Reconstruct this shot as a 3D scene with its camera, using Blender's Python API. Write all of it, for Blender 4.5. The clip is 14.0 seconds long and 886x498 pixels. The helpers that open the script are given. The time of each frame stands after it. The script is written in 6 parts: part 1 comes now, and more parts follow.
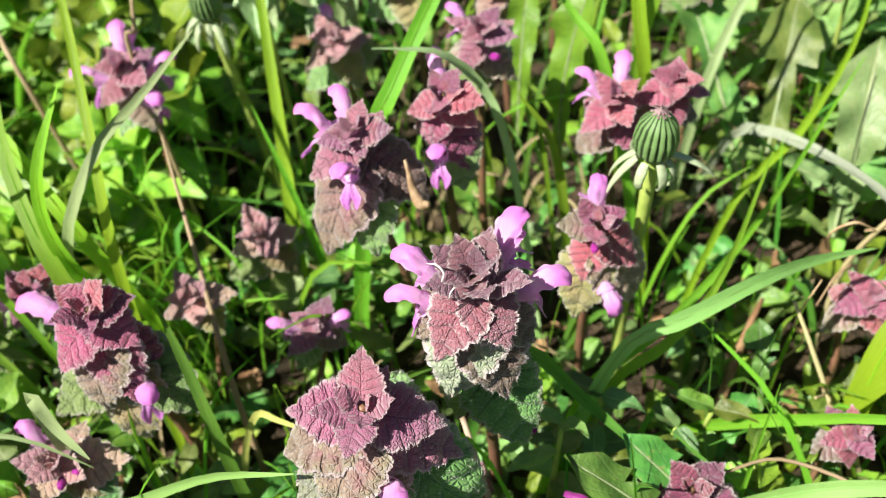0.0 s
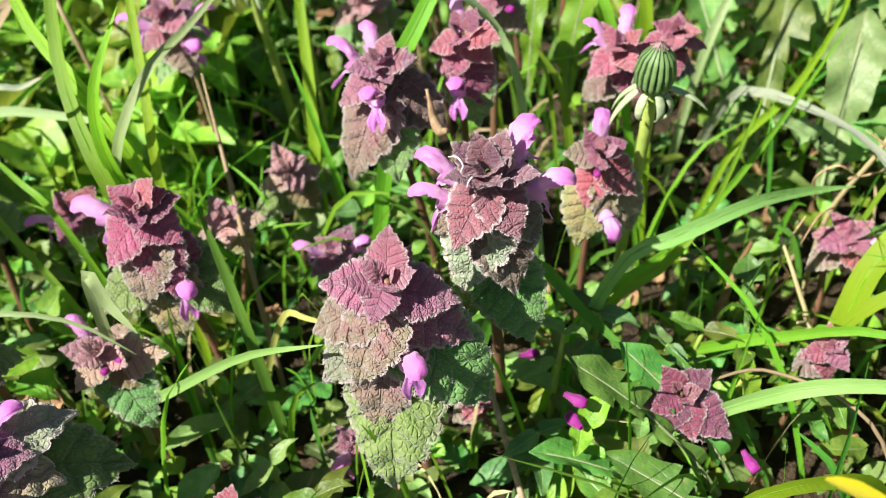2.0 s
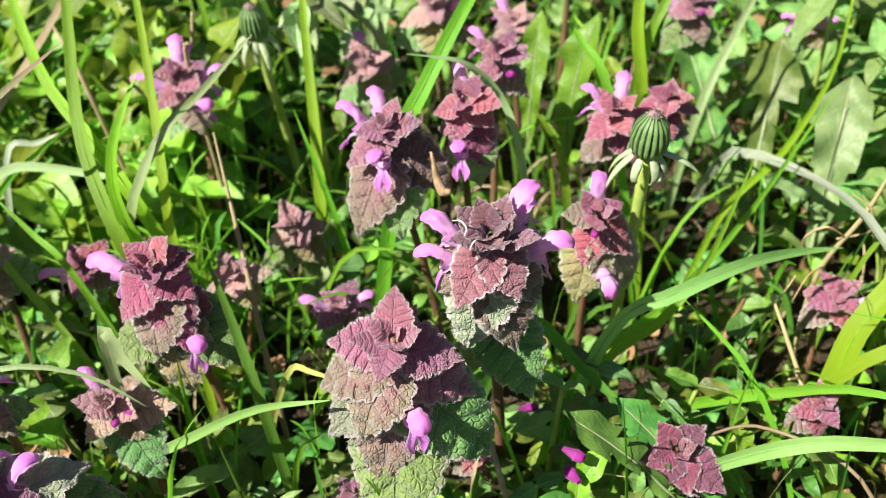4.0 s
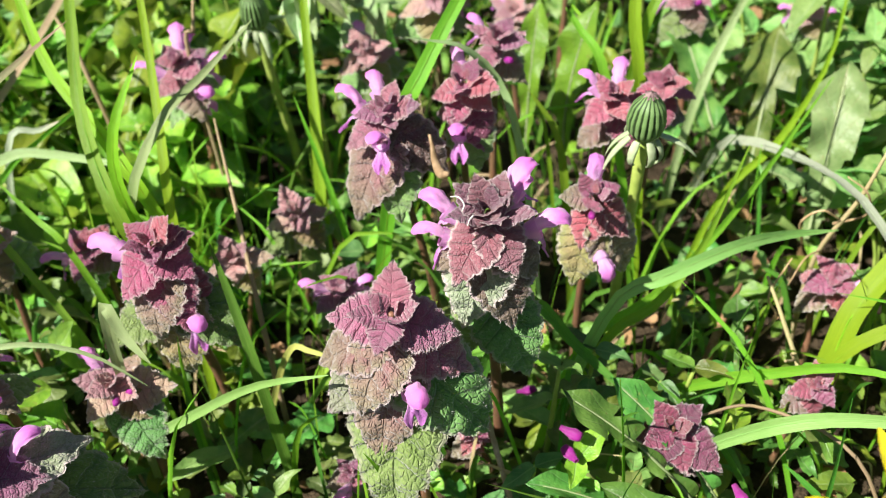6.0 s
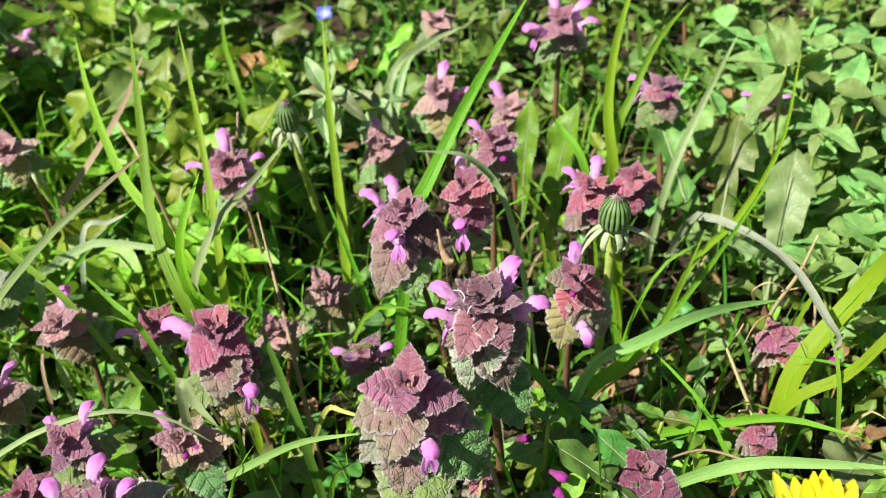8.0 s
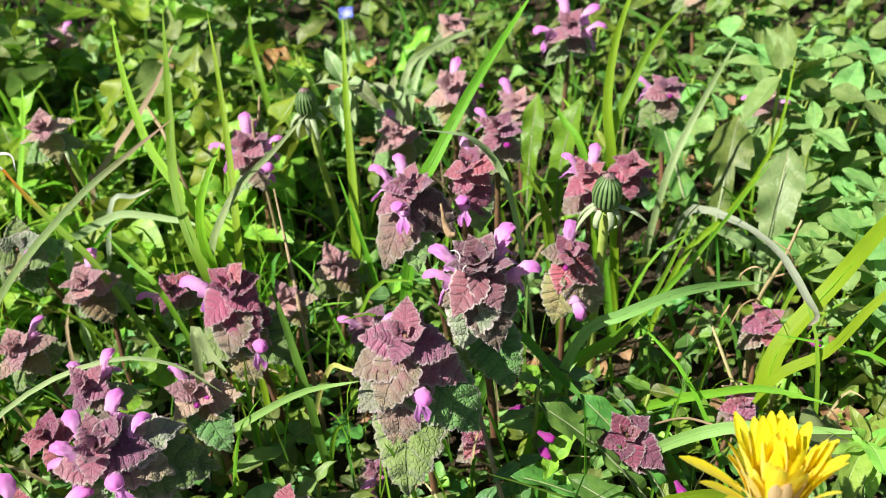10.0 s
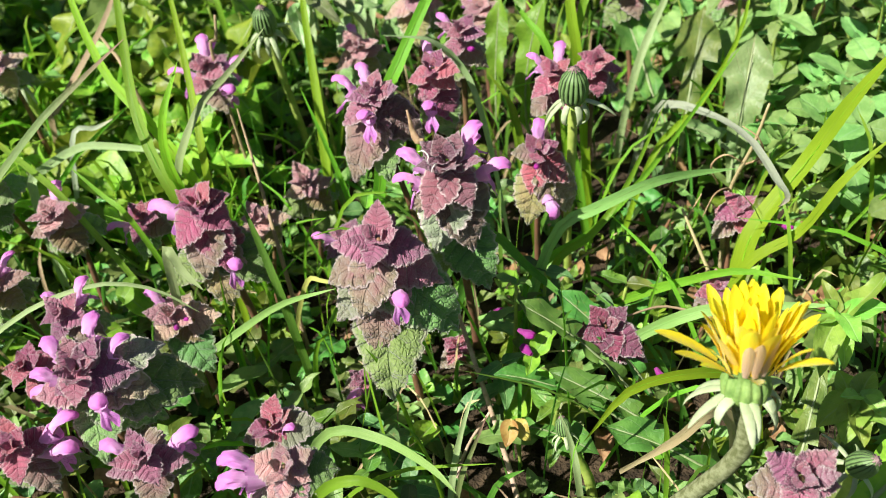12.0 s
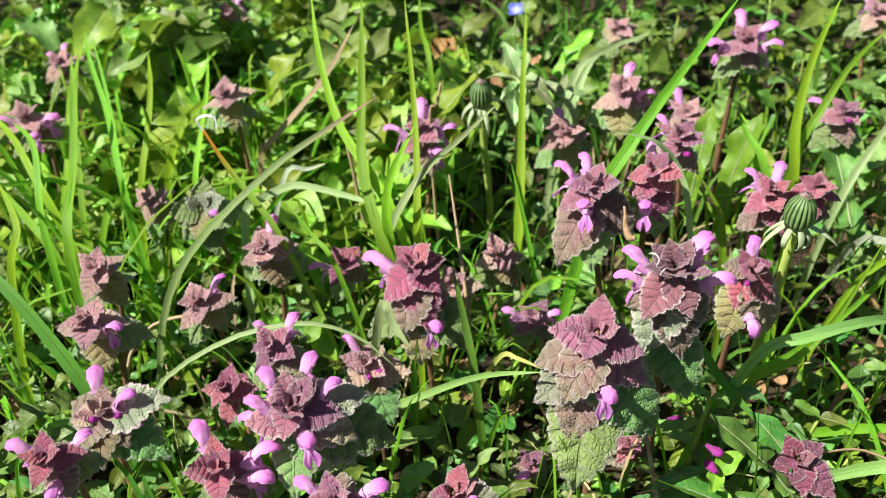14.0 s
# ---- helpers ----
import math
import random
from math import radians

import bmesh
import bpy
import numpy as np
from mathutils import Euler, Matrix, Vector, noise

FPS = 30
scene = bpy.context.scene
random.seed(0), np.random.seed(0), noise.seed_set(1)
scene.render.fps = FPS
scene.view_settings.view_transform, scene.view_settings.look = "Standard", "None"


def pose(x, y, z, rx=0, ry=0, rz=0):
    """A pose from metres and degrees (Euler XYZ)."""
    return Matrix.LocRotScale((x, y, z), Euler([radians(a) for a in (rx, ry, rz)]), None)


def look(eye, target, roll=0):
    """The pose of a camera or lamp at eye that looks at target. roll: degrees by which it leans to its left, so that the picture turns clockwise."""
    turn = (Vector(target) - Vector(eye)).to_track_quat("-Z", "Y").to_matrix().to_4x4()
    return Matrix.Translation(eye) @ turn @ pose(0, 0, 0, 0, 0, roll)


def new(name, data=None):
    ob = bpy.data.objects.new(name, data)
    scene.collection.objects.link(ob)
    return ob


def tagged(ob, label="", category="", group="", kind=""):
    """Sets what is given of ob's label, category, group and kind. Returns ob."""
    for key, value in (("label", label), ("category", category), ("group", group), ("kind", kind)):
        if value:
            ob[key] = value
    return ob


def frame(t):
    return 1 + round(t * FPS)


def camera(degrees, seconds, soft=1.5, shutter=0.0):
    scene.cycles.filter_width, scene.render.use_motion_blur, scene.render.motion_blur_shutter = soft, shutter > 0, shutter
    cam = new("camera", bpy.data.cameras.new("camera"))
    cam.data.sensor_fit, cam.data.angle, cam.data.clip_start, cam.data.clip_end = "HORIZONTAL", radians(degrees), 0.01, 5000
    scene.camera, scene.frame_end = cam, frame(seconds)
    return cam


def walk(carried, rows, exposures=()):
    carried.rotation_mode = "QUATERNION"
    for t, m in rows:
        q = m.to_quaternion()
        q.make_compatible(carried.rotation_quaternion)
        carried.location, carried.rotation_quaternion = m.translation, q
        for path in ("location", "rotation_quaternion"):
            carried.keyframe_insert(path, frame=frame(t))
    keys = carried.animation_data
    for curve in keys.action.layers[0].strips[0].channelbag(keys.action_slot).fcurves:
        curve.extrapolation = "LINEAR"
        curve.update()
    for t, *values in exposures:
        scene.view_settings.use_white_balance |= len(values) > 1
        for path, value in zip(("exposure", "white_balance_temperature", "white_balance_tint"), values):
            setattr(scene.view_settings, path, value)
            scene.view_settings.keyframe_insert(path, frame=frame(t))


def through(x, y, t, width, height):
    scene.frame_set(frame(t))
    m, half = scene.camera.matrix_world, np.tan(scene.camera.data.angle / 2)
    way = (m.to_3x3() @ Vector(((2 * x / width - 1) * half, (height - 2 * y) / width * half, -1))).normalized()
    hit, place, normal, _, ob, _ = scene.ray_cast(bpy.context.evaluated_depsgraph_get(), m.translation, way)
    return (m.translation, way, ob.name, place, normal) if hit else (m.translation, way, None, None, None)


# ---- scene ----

# ---------------------------------------------------------------- camera
cam = camera(54.63, 14.0, soft=0.9)
cam.data.dof.use_dof = True
cam.data.dof.aperture_fstop = 18.0
# seconds, eye, target, lean
PATH = [
    (0, -0.00309, -0.00071, 0.25517, -0.01744, 0.17465, 0.07757, -7.061),
    (0.5, 0.00045, -0.02239, 0.25369, -0.01467, 0.15433, 0.0775, -6.641),
    (1, -0.00761, -0.03185, 0.2497, -0.02015, 0.14733, 0.07581, -5.383),
    (1.5, -0.00682, -0.03428, 0.24993, -0.02179, 0.14529, 0.07664, -5.648),
    (2, -0.00692, -0.03643, 0.25004, -0.02164, 0.1436, 0.0772, -5.389),
    (2.5, -0.00743, -0.03575, 0.24925, -0.02075, 0.14649, 0.07864, -4.783),
    (3, -0.00907, -0.03745, 0.25297, -0.02218, 0.14783, 0.08564, -4.533),
    (5.5, -0.00633, -0.0443, 0.26069, -0.01995, 0.14526, 0.09826, -4.577),
    (6, -0.00746, -0.0463, 0.255, -0.02095, 0.14327, 0.09257, -4.536),
    (6.5, 0.00549, -0.03938, 0.26222, -0.00901, 0.15033, 0.10005, -4.961),
    (7, 0.0125, -0.05115, 0.2887, -0.00257, 0.14026, 0.12858, -5.954),
    (7.5, 0.01214, -0.06433, 0.29555, -0.00436, 0.12937, 0.13837, -6.527),
    (8, -0.00056, -0.07886, 0.30279, -0.0181, 0.11675, 0.1481, -6.349),
    (10.5, 0.0089, -0.1088, 0.29673, -0.01597, 0.09155, 0.14927, -5.643),
    (11, 0.00908, -0.10945, 0.29631, -0.0168, 0.0904, 0.14835, -6.388),
    (11.5, 0.00803, -0.10974, 0.295, -0.01667, 0.08356, 0.1384, -8.024),
    (12, 0.00983, -0.11318, 0.28756, -0.00881, 0.0755, 0.12461, -8.571),
    (12.5, 0.00172, -0.11279, 0.29307, -0.01448, 0.0757, 0.12963, -7.621),
    (13, -0.02008, -0.11342, 0.29393, -0.04354, 0.08012, 0.13742, -5.812),
    (13.5, -0.03017, -0.1128, 0.30138, -0.06666, 0.08454, 0.1523, -4.063),
    (14, -0.03205, -0.1169, 0.29947, -0.07729, 0.08066, 0.1531, -2.945),
]
walk(cam, [(t, look((ex, ey, ez), (tx, ty, tz), roll)) for t, ex, ey, ez, tx, ty, tz, roll in PATH],
     [(0, 0.88), (3, 0.84), (6.5, 0.80), (7.5, 0.68), (10.5, 0.70), (14, 0.71)])

# ---------------------------------------------------------------- daylight
SUN_TO = Vector((-0.62, -0.36, 0.82)).normalized()
world = bpy.data.worlds.new("sky")
scene.world = world
world.use_nodes = True
wn = world.node_tree
sky = wn.nodes.new("ShaderNodeTexSky")
sky.sky_type = "NISHITA"
sky.sun_disc = False
sky.sun_elevation = math.asin(SUN_TO.z)
sky.sun_rotation = math.atan2(SUN_TO.x, SUN_TO.y)
wn.links.new(sky.outputs[0], wn.nodes["Background"].inputs[0])
wn.nodes["Background"].inputs[1].default_value = 0.036
sun = new("sun", bpy.data.lights.new("sun", "SUN"))
sun.data.energy = 5.7
sun.data.angle = radians(0.6)
sun.data.color = (1.0, 0.95, 0.87)
sun.matrix_world = look(SUN_TO, (0, 0, 0))


# ---------------------------------------------------------------- materials
class Nodes:
    """Short hand for building a node tree."""

    def __init__(self, name):
        self.mat = bpy.data.materials.new(name)
        self.mat.use_nodes = True
        self.tree = self.mat.node_tree
        self.tree.nodes.clear()

    def add(self, kind, **values):
        node = self.tree.nodes.new(kind)
        for key, value in values.items():
            if key == "op":
                node.operation = value
            elif key == "blend":
                node.data_type, node.blend_type = "RGBA", value
        return node

    def link(self, a, b):
        self.tree.links.new(a, b)

    def math(self, op, a, b=0.0, c=0.0):
        node = self.add("ShaderNodeMath", op=op)
        for socket, value in zip(node.inputs, (a, b, c)):
            if isinstance(value, (int, float)):
                socket.default_value = value
            else:
                self.link(value, socket)
        return node.outputs[0]

    def step(self, value, low, high, a=0.0, b=1.0):
        node = self.add("ShaderNodeMapRange")
        node.interpolation_type = "SMOOTHSTEP"
        self.link(value, node.inputs[0])
        for n, v in enumerate((low, high, a, b)):
            node.inputs[n + 1].default_value = v
        return node.outputs[0]

    def mix(self, factor, a, b, blend="MIX"):
        node = self.add("ShaderNodeMix", blend=blend)
        for socket, value in ((node.inputs[0], factor), (node.inputs[6], a), (node.inputs[7], b)):
            if isinstance(value, (int, float)):
                socket.default_value = value
            elif isinstance(value, tuple):
                socket.default_value = (*value, 1.0)
            else:
                self.link(value, socket)
        return node.outputs[2]

    def noise(self, coords, scale, detail=3.0, rough=0.55, stretch=None):
        node = self.add("ShaderNodeTexNoise")
        node.inputs["Scale"].default_value = scale
        node.inputs["Detail"].default_value = detail
        node.inputs["Roughness"].default_value = rough
        if stretch:
            mapping = self.add("ShaderNodeMapping")
            mapping.inputs["Scale"].default_value = stretch
            self.link(coords, mapping.inputs[0])
            coords = mapping.outputs[0]
        self.link(coords, node.inputs["Vector"])
        return node.outputs["Fac"]

    def finish(self, color, rough=0.5, through=0.0, through_color=None, height=None, bump=0.3, depth=0.001,
               sheen=0.0, specular=0.5, coat=0.0):
        surface = self.add("ShaderNodeBsdfPrincipled")
        if isinstance(color, tuple):
            surface.inputs["Base Color"].default_value = (*color, 1)
        else:
            self.link(color, surface.inputs["Base Color"])
        surface.inputs["Roughness"].default_value = rough
        surface.inputs["Specular IOR Level"].default_value = specular
        surface.inputs["Sheen Weight"].default_value = sheen
        surface.inputs["Sheen Roughness"].default_value = 0.4
        surface.inputs["Coat Weight"].default_value = coat
        out = self.add("ShaderNodeOutputMaterial")
        relief = None
        if height is not None:
            relief = self.add("ShaderNodeBump")
            relief.inputs["Strength"].default_value = bump
            relief.inputs["Distance"].default_value = depth
            self.link(height, relief.inputs["Height"])
            self.link(relief.outputs[0], surface.inputs["Normal"])
        shader = surface.outputs[0]
        if through:
            glow = self.add("ShaderNodeBsdfTranslucent")
            if through_color is None:
                self.link(color, glow.inputs[0])
            elif isinstance(through_color, tuple):
                glow.inputs[0].default_value = (*through_color, 1)
            else:
                self.link(through_color, glow.inputs[0])
            blend = self.add("ShaderNodeMixShader")
            blend.inputs[0].default_value = through
            self.link(shader, blend.inputs[1])
            self.link(glow.outputs[0], blend.inputs[2])
            shader = blend.outputs[0]
        self.link(shader, out.inputs[0])
        return self.mat


VEINS = 7  # side veins, each running out into a tooth


def nettle_leaf_material(name, inner, outer, vein, edge, edge_amount, hair=0.25, through=0.18):
    """A wrinkled, downy leaf: inner and outer colours in patches, sunk veins, and a margin of another colour."""
    n = Nodes(name)
    coords = n.add("ShaderNodeTexCoord")
    uv = n.add("ShaderNodeSeparateXYZ")
    n.link(coords.outputs["UV"], uv.inputs[0])
    info = n.add("ShaderNodeObjectInfo")
    across = n.math("ABSOLUTE", n.math("MULTIPLY_ADD", uv.outputs[1], 2.0, -1.0))
    place = coords.outputs["Object"]
    patch = n.noise(place, 2.2, 4.0)
    color = n.mix(n.step(patch, 0.38, 0.62), inner, outer)
    rim = n.step(n.math("ADD", across, n.math("MULTIPLY", n.noise(place, 9.0), 0.5)), 0.72, 1.35, 0.0, edge_amount)
    color = n.mix(rim, color, edge)
    tip = n.step(uv.outputs[0], 0.60, 1.0, 0.0, edge_amount * 0.7)
    color = n.mix(tip, color, edge)
    run = n.math("ADD", n.math("MULTIPLY", uv.outputs[0], float(VEINS)), n.math("MULTIPLY_ADD", n.noise(place, 6.0, 2.0), 0.5, 0.25))
    side = n.math("ABSOLUTE", n.math("SUBTRACT", n.math("FRACT", run), 0.5))
    veins = n.math("MAXIMUM", n.step(side, 0.02, 0.13, 1.0, 0.0), n.step(across, 0.0, 0.06, 1.0, 0.0))
    cells = n.add("ShaderNodeTexVoronoi")
    cells.feature = "DISTANCE_TO_EDGE"
    cells.inputs["Scale"].default_value = 17.0
    n.link(place, cells.inputs["Vector"])
    net = n.step(cells.outputs["Distance"], 0.0, 0.22)
    color = n.mix(n.math("MULTIPLY", veins, 0.25), color, vein)
    color = n.mix(n.math("MULTIPLY", n.math("SUBTRACT", 1.0, net), 0.19), color, vein)
    fringe = n.math("MAXIMUM", n.step(across, 0.86, 0.97), n.step(uv.outputs[0], 0.94, 0.99))
    color = n.mix(n.math("MULTIPLY", fringe, min(0.9, hair * 3.6)), color, (0.64, 0.52, 0.52))
    down = n.noise(place, 52.0, 3.0, 0.75, (1.0, 2.6, 1.0))
    color = n.mix(n.step(down, 0.36, 0.46, 0.22, 0.0), color, vein)
    color = n.mix(n.step(down, 0.52, 0.62, 0.0, hair * 1.6), color, (0.66, 0.58, 0.58))
    tint = n.add("ShaderNodeHueSaturation")
    n.link(n.math("MULTIPLY_ADD", info.outputs["Random"], 0.05, 0.475), tint.inputs["Hue"])
    n.link(n.math("MULTIPLY_ADD", info.outputs["Random"], 0.40, 0.82), tint.inputs["Value"])
    n.link(color, tint.inputs["Color"])
    wrinkle = n.math("ADD", n.math("MULTIPLY", n.noise(place, 9.0, 1.0), 0.5), n.math("MULTIPLY", down, 0.3))
    wrinkle = n.math("ADD", n.math("SUBTRACT", wrinkle, n.math("MULTIPLY", veins, 0.6)), n.math("MULTIPLY", net, 0.4))
    return n.finish(tint.outputs[0], 0.62, through, None, wrinkle, 0.9, 0.0011, sheen=0.35, specular=0.35)


def petal_material(name, deep, pale, spots=0.0, through=0.35):
    n = Nodes(name)
    coords = n.add("ShaderNodeTexCoord")
    uv = n.add("ShaderNodeSeparateXYZ")
    n.link(coords.outputs["UV"], uv.inputs[0])
    place = coords.outputs["Object"]
    color = n.mix(n.step(uv.outputs[0], 0.05, 0.8), pale, deep)
    streak = n.noise(coords.outputs["UV"], 6.0, 3.0, 0.6, (1.0, 9.0, 1.0))
    color = n.mix(n.step(streak, 0.45, 0.7, 0.0, 0.35), color, deep)
    if spots:
        dots = n.add("ShaderNodeTexVoronoi")
        dots.inputs["Scale"].default_value = 1500.0
        n.link(place, dots.inputs["Vector"])
        color = n.mix(n.step(dots.outputs["Distance"], 0.22, 0.38, spots, 0.0), color, (0.22, 0.03, 0.25))
    fine = n.noise(place, 1500.0, 3.0)
    info = n.add("ShaderNodeObjectInfo")
    tint = n.add("ShaderNodeHueSaturation")
    n.link(n.math("MULTIPLY_ADD", info.outputs["Random"], 0.03, 0.485), tint.inputs["Hue"])
    n.link(n.math("MULTIPLY_ADD", info.outputs["Random"], 0.2, 0.95), tint.inputs["Value"])
    n.link(color, tint.inputs["Color"])
    color = tint.outputs[0]
    across = n.math("ABSOLUTE", n.math("MULTIPLY_ADD", uv.outputs[1], 2.0, -1.0))
    color = n.mix(n.step(across, 0.30, 0.85, 0.0, 0.4), color, deep)
    color = n.mix(n.step(across, 0.86, 1.0, 0.0, 0.55), color, pale)
    lines = n.noise(coords.outputs["UV"], 5.0, 2.0, 0.5, (0.7, 16.0, 1.0))
    color = n.mix(n.step(lines, 0.5, 0.66, 0.0, 0.35), color, deep)
    return n.finish(color, 0.45, through, None, n.math("ADD", n.math("MULTIPLY", lines, 2.0), fine), 0.35, 0.0004, sheen=0.3, specular=0.45)


def blade_material(name, light, dark, through=0.5, dry=None, dry_from=2.0, gloss=0.46):
    """Grass: fine lengthwise ribs, a pale midrib, translucent; dry: the colour of a withered end."""
    n = Nodes(name)
    coords = n.add("ShaderNodeTexCoord")
    uv = n.add("ShaderNodeSeparateXYZ")
    n.link(coords.outputs["UV"], uv.inputs[0])
    info = n.add("ShaderNodeObjectInfo")
    isle = n.add("ShaderNodeNewGeometry")
    chance = n.math("FRACT", n.math("ADD", info.outputs["Random"], isle.outputs["Random Per Island"]))
    ribs = n.math("SINE", n.math("MULTIPLY", uv.outputs[1], 92.0))
    long_noise = n.noise(coords.outputs["UV"], 3.0, 3.0, 0.6, (2.0, 14.0, 1.0))
    color = n.mix(n.step(long_noise, 0.35, 0.68), dark, light)
    color = n.mix(n.step(n.noise(coords.outputs["Object"], 60.0), 0.45, 0.7, 0.0, 0.45), color, dark)
    middle = n.math("ABSOLUTE", n.math("SUBTRACT", uv.outputs[1], 0.5))
    color = n.mix(n.step(middle, 0.0, 0.05, 0.14, 0.0), color, (0.40, 0.55, 0.16))
    color = n.mix(n.step(ribs, 0.2, 1.0, 0.0, 0.10), color, (0.35, 0.5, 0.2))
    if dry:
        ragged = n.math("ADD", uv.outputs[0], n.math("MULTIPLY", long_noise, 0.3))
        color = n.mix(n.step(ragged, dry_from, dry_from + 0.3), color, dry)
    tint = n.add("ShaderNodeHueSaturation")
    n.link(n.math("MULTIPLY_ADD", chance, 0.045, 0.475), tint.inputs["Hue"])
    n.link(n.math("MULTIPLY_ADD", chance, 0.5, 0.75), tint.inputs["Value"])
    n.link(color, tint.inputs["Color"])
    return n.finish(tint.outputs[0], gloss, through, None, ribs, 0.25, 0.0002, specular=0.28)


def herb_material(name, light, dark, through=0.27, gloss=0.42, vein=(0.3, 0.42, 0.16)):
    """Smooth small green leaves with pale veins."""
    n = Nodes(name)
    coords = n.add("ShaderNodeTexCoord")
    uv = n.add("ShaderNodeSeparateXYZ")
    n.link(coords.outputs["UV"], uv.inputs[0])
    info = n.add("ShaderNodeObjectInfo")
    isle = n.add("ShaderNodeNewGeometry")
    chance = n.math("FRACT", n.math("ADD", n.math("MULTIPLY", info.outputs["Random"], 3.7), isle.outputs["Random Per Island"]))
    place = isle.outputs["Position"]
    across = n.math("ABSOLUTE", n.math("MULTIPLY_ADD", uv.outputs[1], 2.0, -1.0))
    color = n.mix(n.step(n.noise(place, 160.0, 4.0), 0.36, 0.64), dark, light)
    run = n.math("SUBTRACT", uv.outputs[0], n.math("MULTIPLY", across, 0.3))
    side = n.math("ABSOLUTE", n.math("SINE", n.math("MULTIPLY", run, 19.0)))
    veins = n.math("MAXIMUM", n.step(side, 0.0, 0.2, 0.35, 0.0), n.step(across, 0.0, 0.12, 0.8, 0.0))
    color = n.mix(n.math("MULTIPLY", veins, 0.6), color, vein)
    color = n.mix(n.step(n.noise(place, 420.0, 2.0), 0.66, 0.74, 0.0, 0.5), color, (0.3, 0.22, 0.08))
    tint = n.add("ShaderNodeHueSaturation")
    n.link(n.math("MULTIPLY_ADD", chance, 0.07, 0.465), tint.inputs["Hue"])
    n.link(n.math("MULTIPLY_ADD", chance, 0.75, 0.6), tint.inputs["Value"])
    n.link(color, tint.inputs["Color"])
    relief = n.math("SUBTRACT", n.noise(place, 700.0, 3.0), n.math("MULTIPLY", veins, 0.6))
    return n.finish(tint.outputs[0], gloss, through, None, relief, 0.5, 0.0008, specular=0.45)


def ground_material(name):
    """Damp soil under the plants; the green sward closes over it away from the trodden spot."""
    n = Nodes(name)
    geometry = n.add("ShaderNodeNewGeometry")
    place = geometry.outputs["Position"]
    big = n.noise(place, 90.0, 4.0)
    small = n.noise(place, 600.0, 3.0)
    soil = n.mix(n.step(big, 0.35, 0.65), (0.03, 0.022, 0.013), (0.085, 0.06, 0.035))
    tuft = n.noise(place, 14.0, 5.0, 0.65)
    sward = n.mix(n.step(tuft, 0.35, 0.65), (0.035, 0.085, 0.018), (0.12, 0.22, 0.04))
    sward = n.mix(n.step(n.noise(place, 0.7, 4.0), 0.45, 0.7, 0.0, 0.45), sward, (0.16, 0.17, 0.06))
    span = n.add("ShaderNodeVectorMath", op="LENGTH")
    n.link(place, span.inputs[0])
    color = n.mix(n.step(n.math("ADD", span.outputs["Value"], tuft), 1.5, 2.1), soil, sward)
    return n.finish(color, 0.95, 0.0, None, n.math("ADD", big, n.math("ADD", small, tuft)), 0.9, 0.004, specular=0.2)


def plain_material(name, light, dark, scale, rough=0.7, through=0.0, stretch=None, bump=0.5, depth=0.0006, sheen=0.0):
    n = Nodes(name)
    coords = n.add("ShaderNodeTexCoord")
    place = coords.outputs["Object"]
    info = n.add("ShaderNodeObjectInfo")
    big = n.noise(place, scale, 4.0, 0.6, stretch)
    small = n.noise(place, scale * 7.0, 3.0, 0.6, stretch)
    color = n.mix(n.step(big, 0.35, 0.65), dark, light)
    color = n.mix(n.step(small, 0.5, 0.75, 0.0, 0.4), color, dark)
    tint = n.add("ShaderNodeHueSaturation")
    n.link(n.math("MULTIPLY_ADD", info.outputs["Random"], 0.4, 0.8), tint.inputs["Value"])
    n.link(color, tint.inputs["Color"])
    return n.finish(tint.outputs[0], rough, through, None, n.math("ADD", big, small), bump, depth, sheen=sheen)


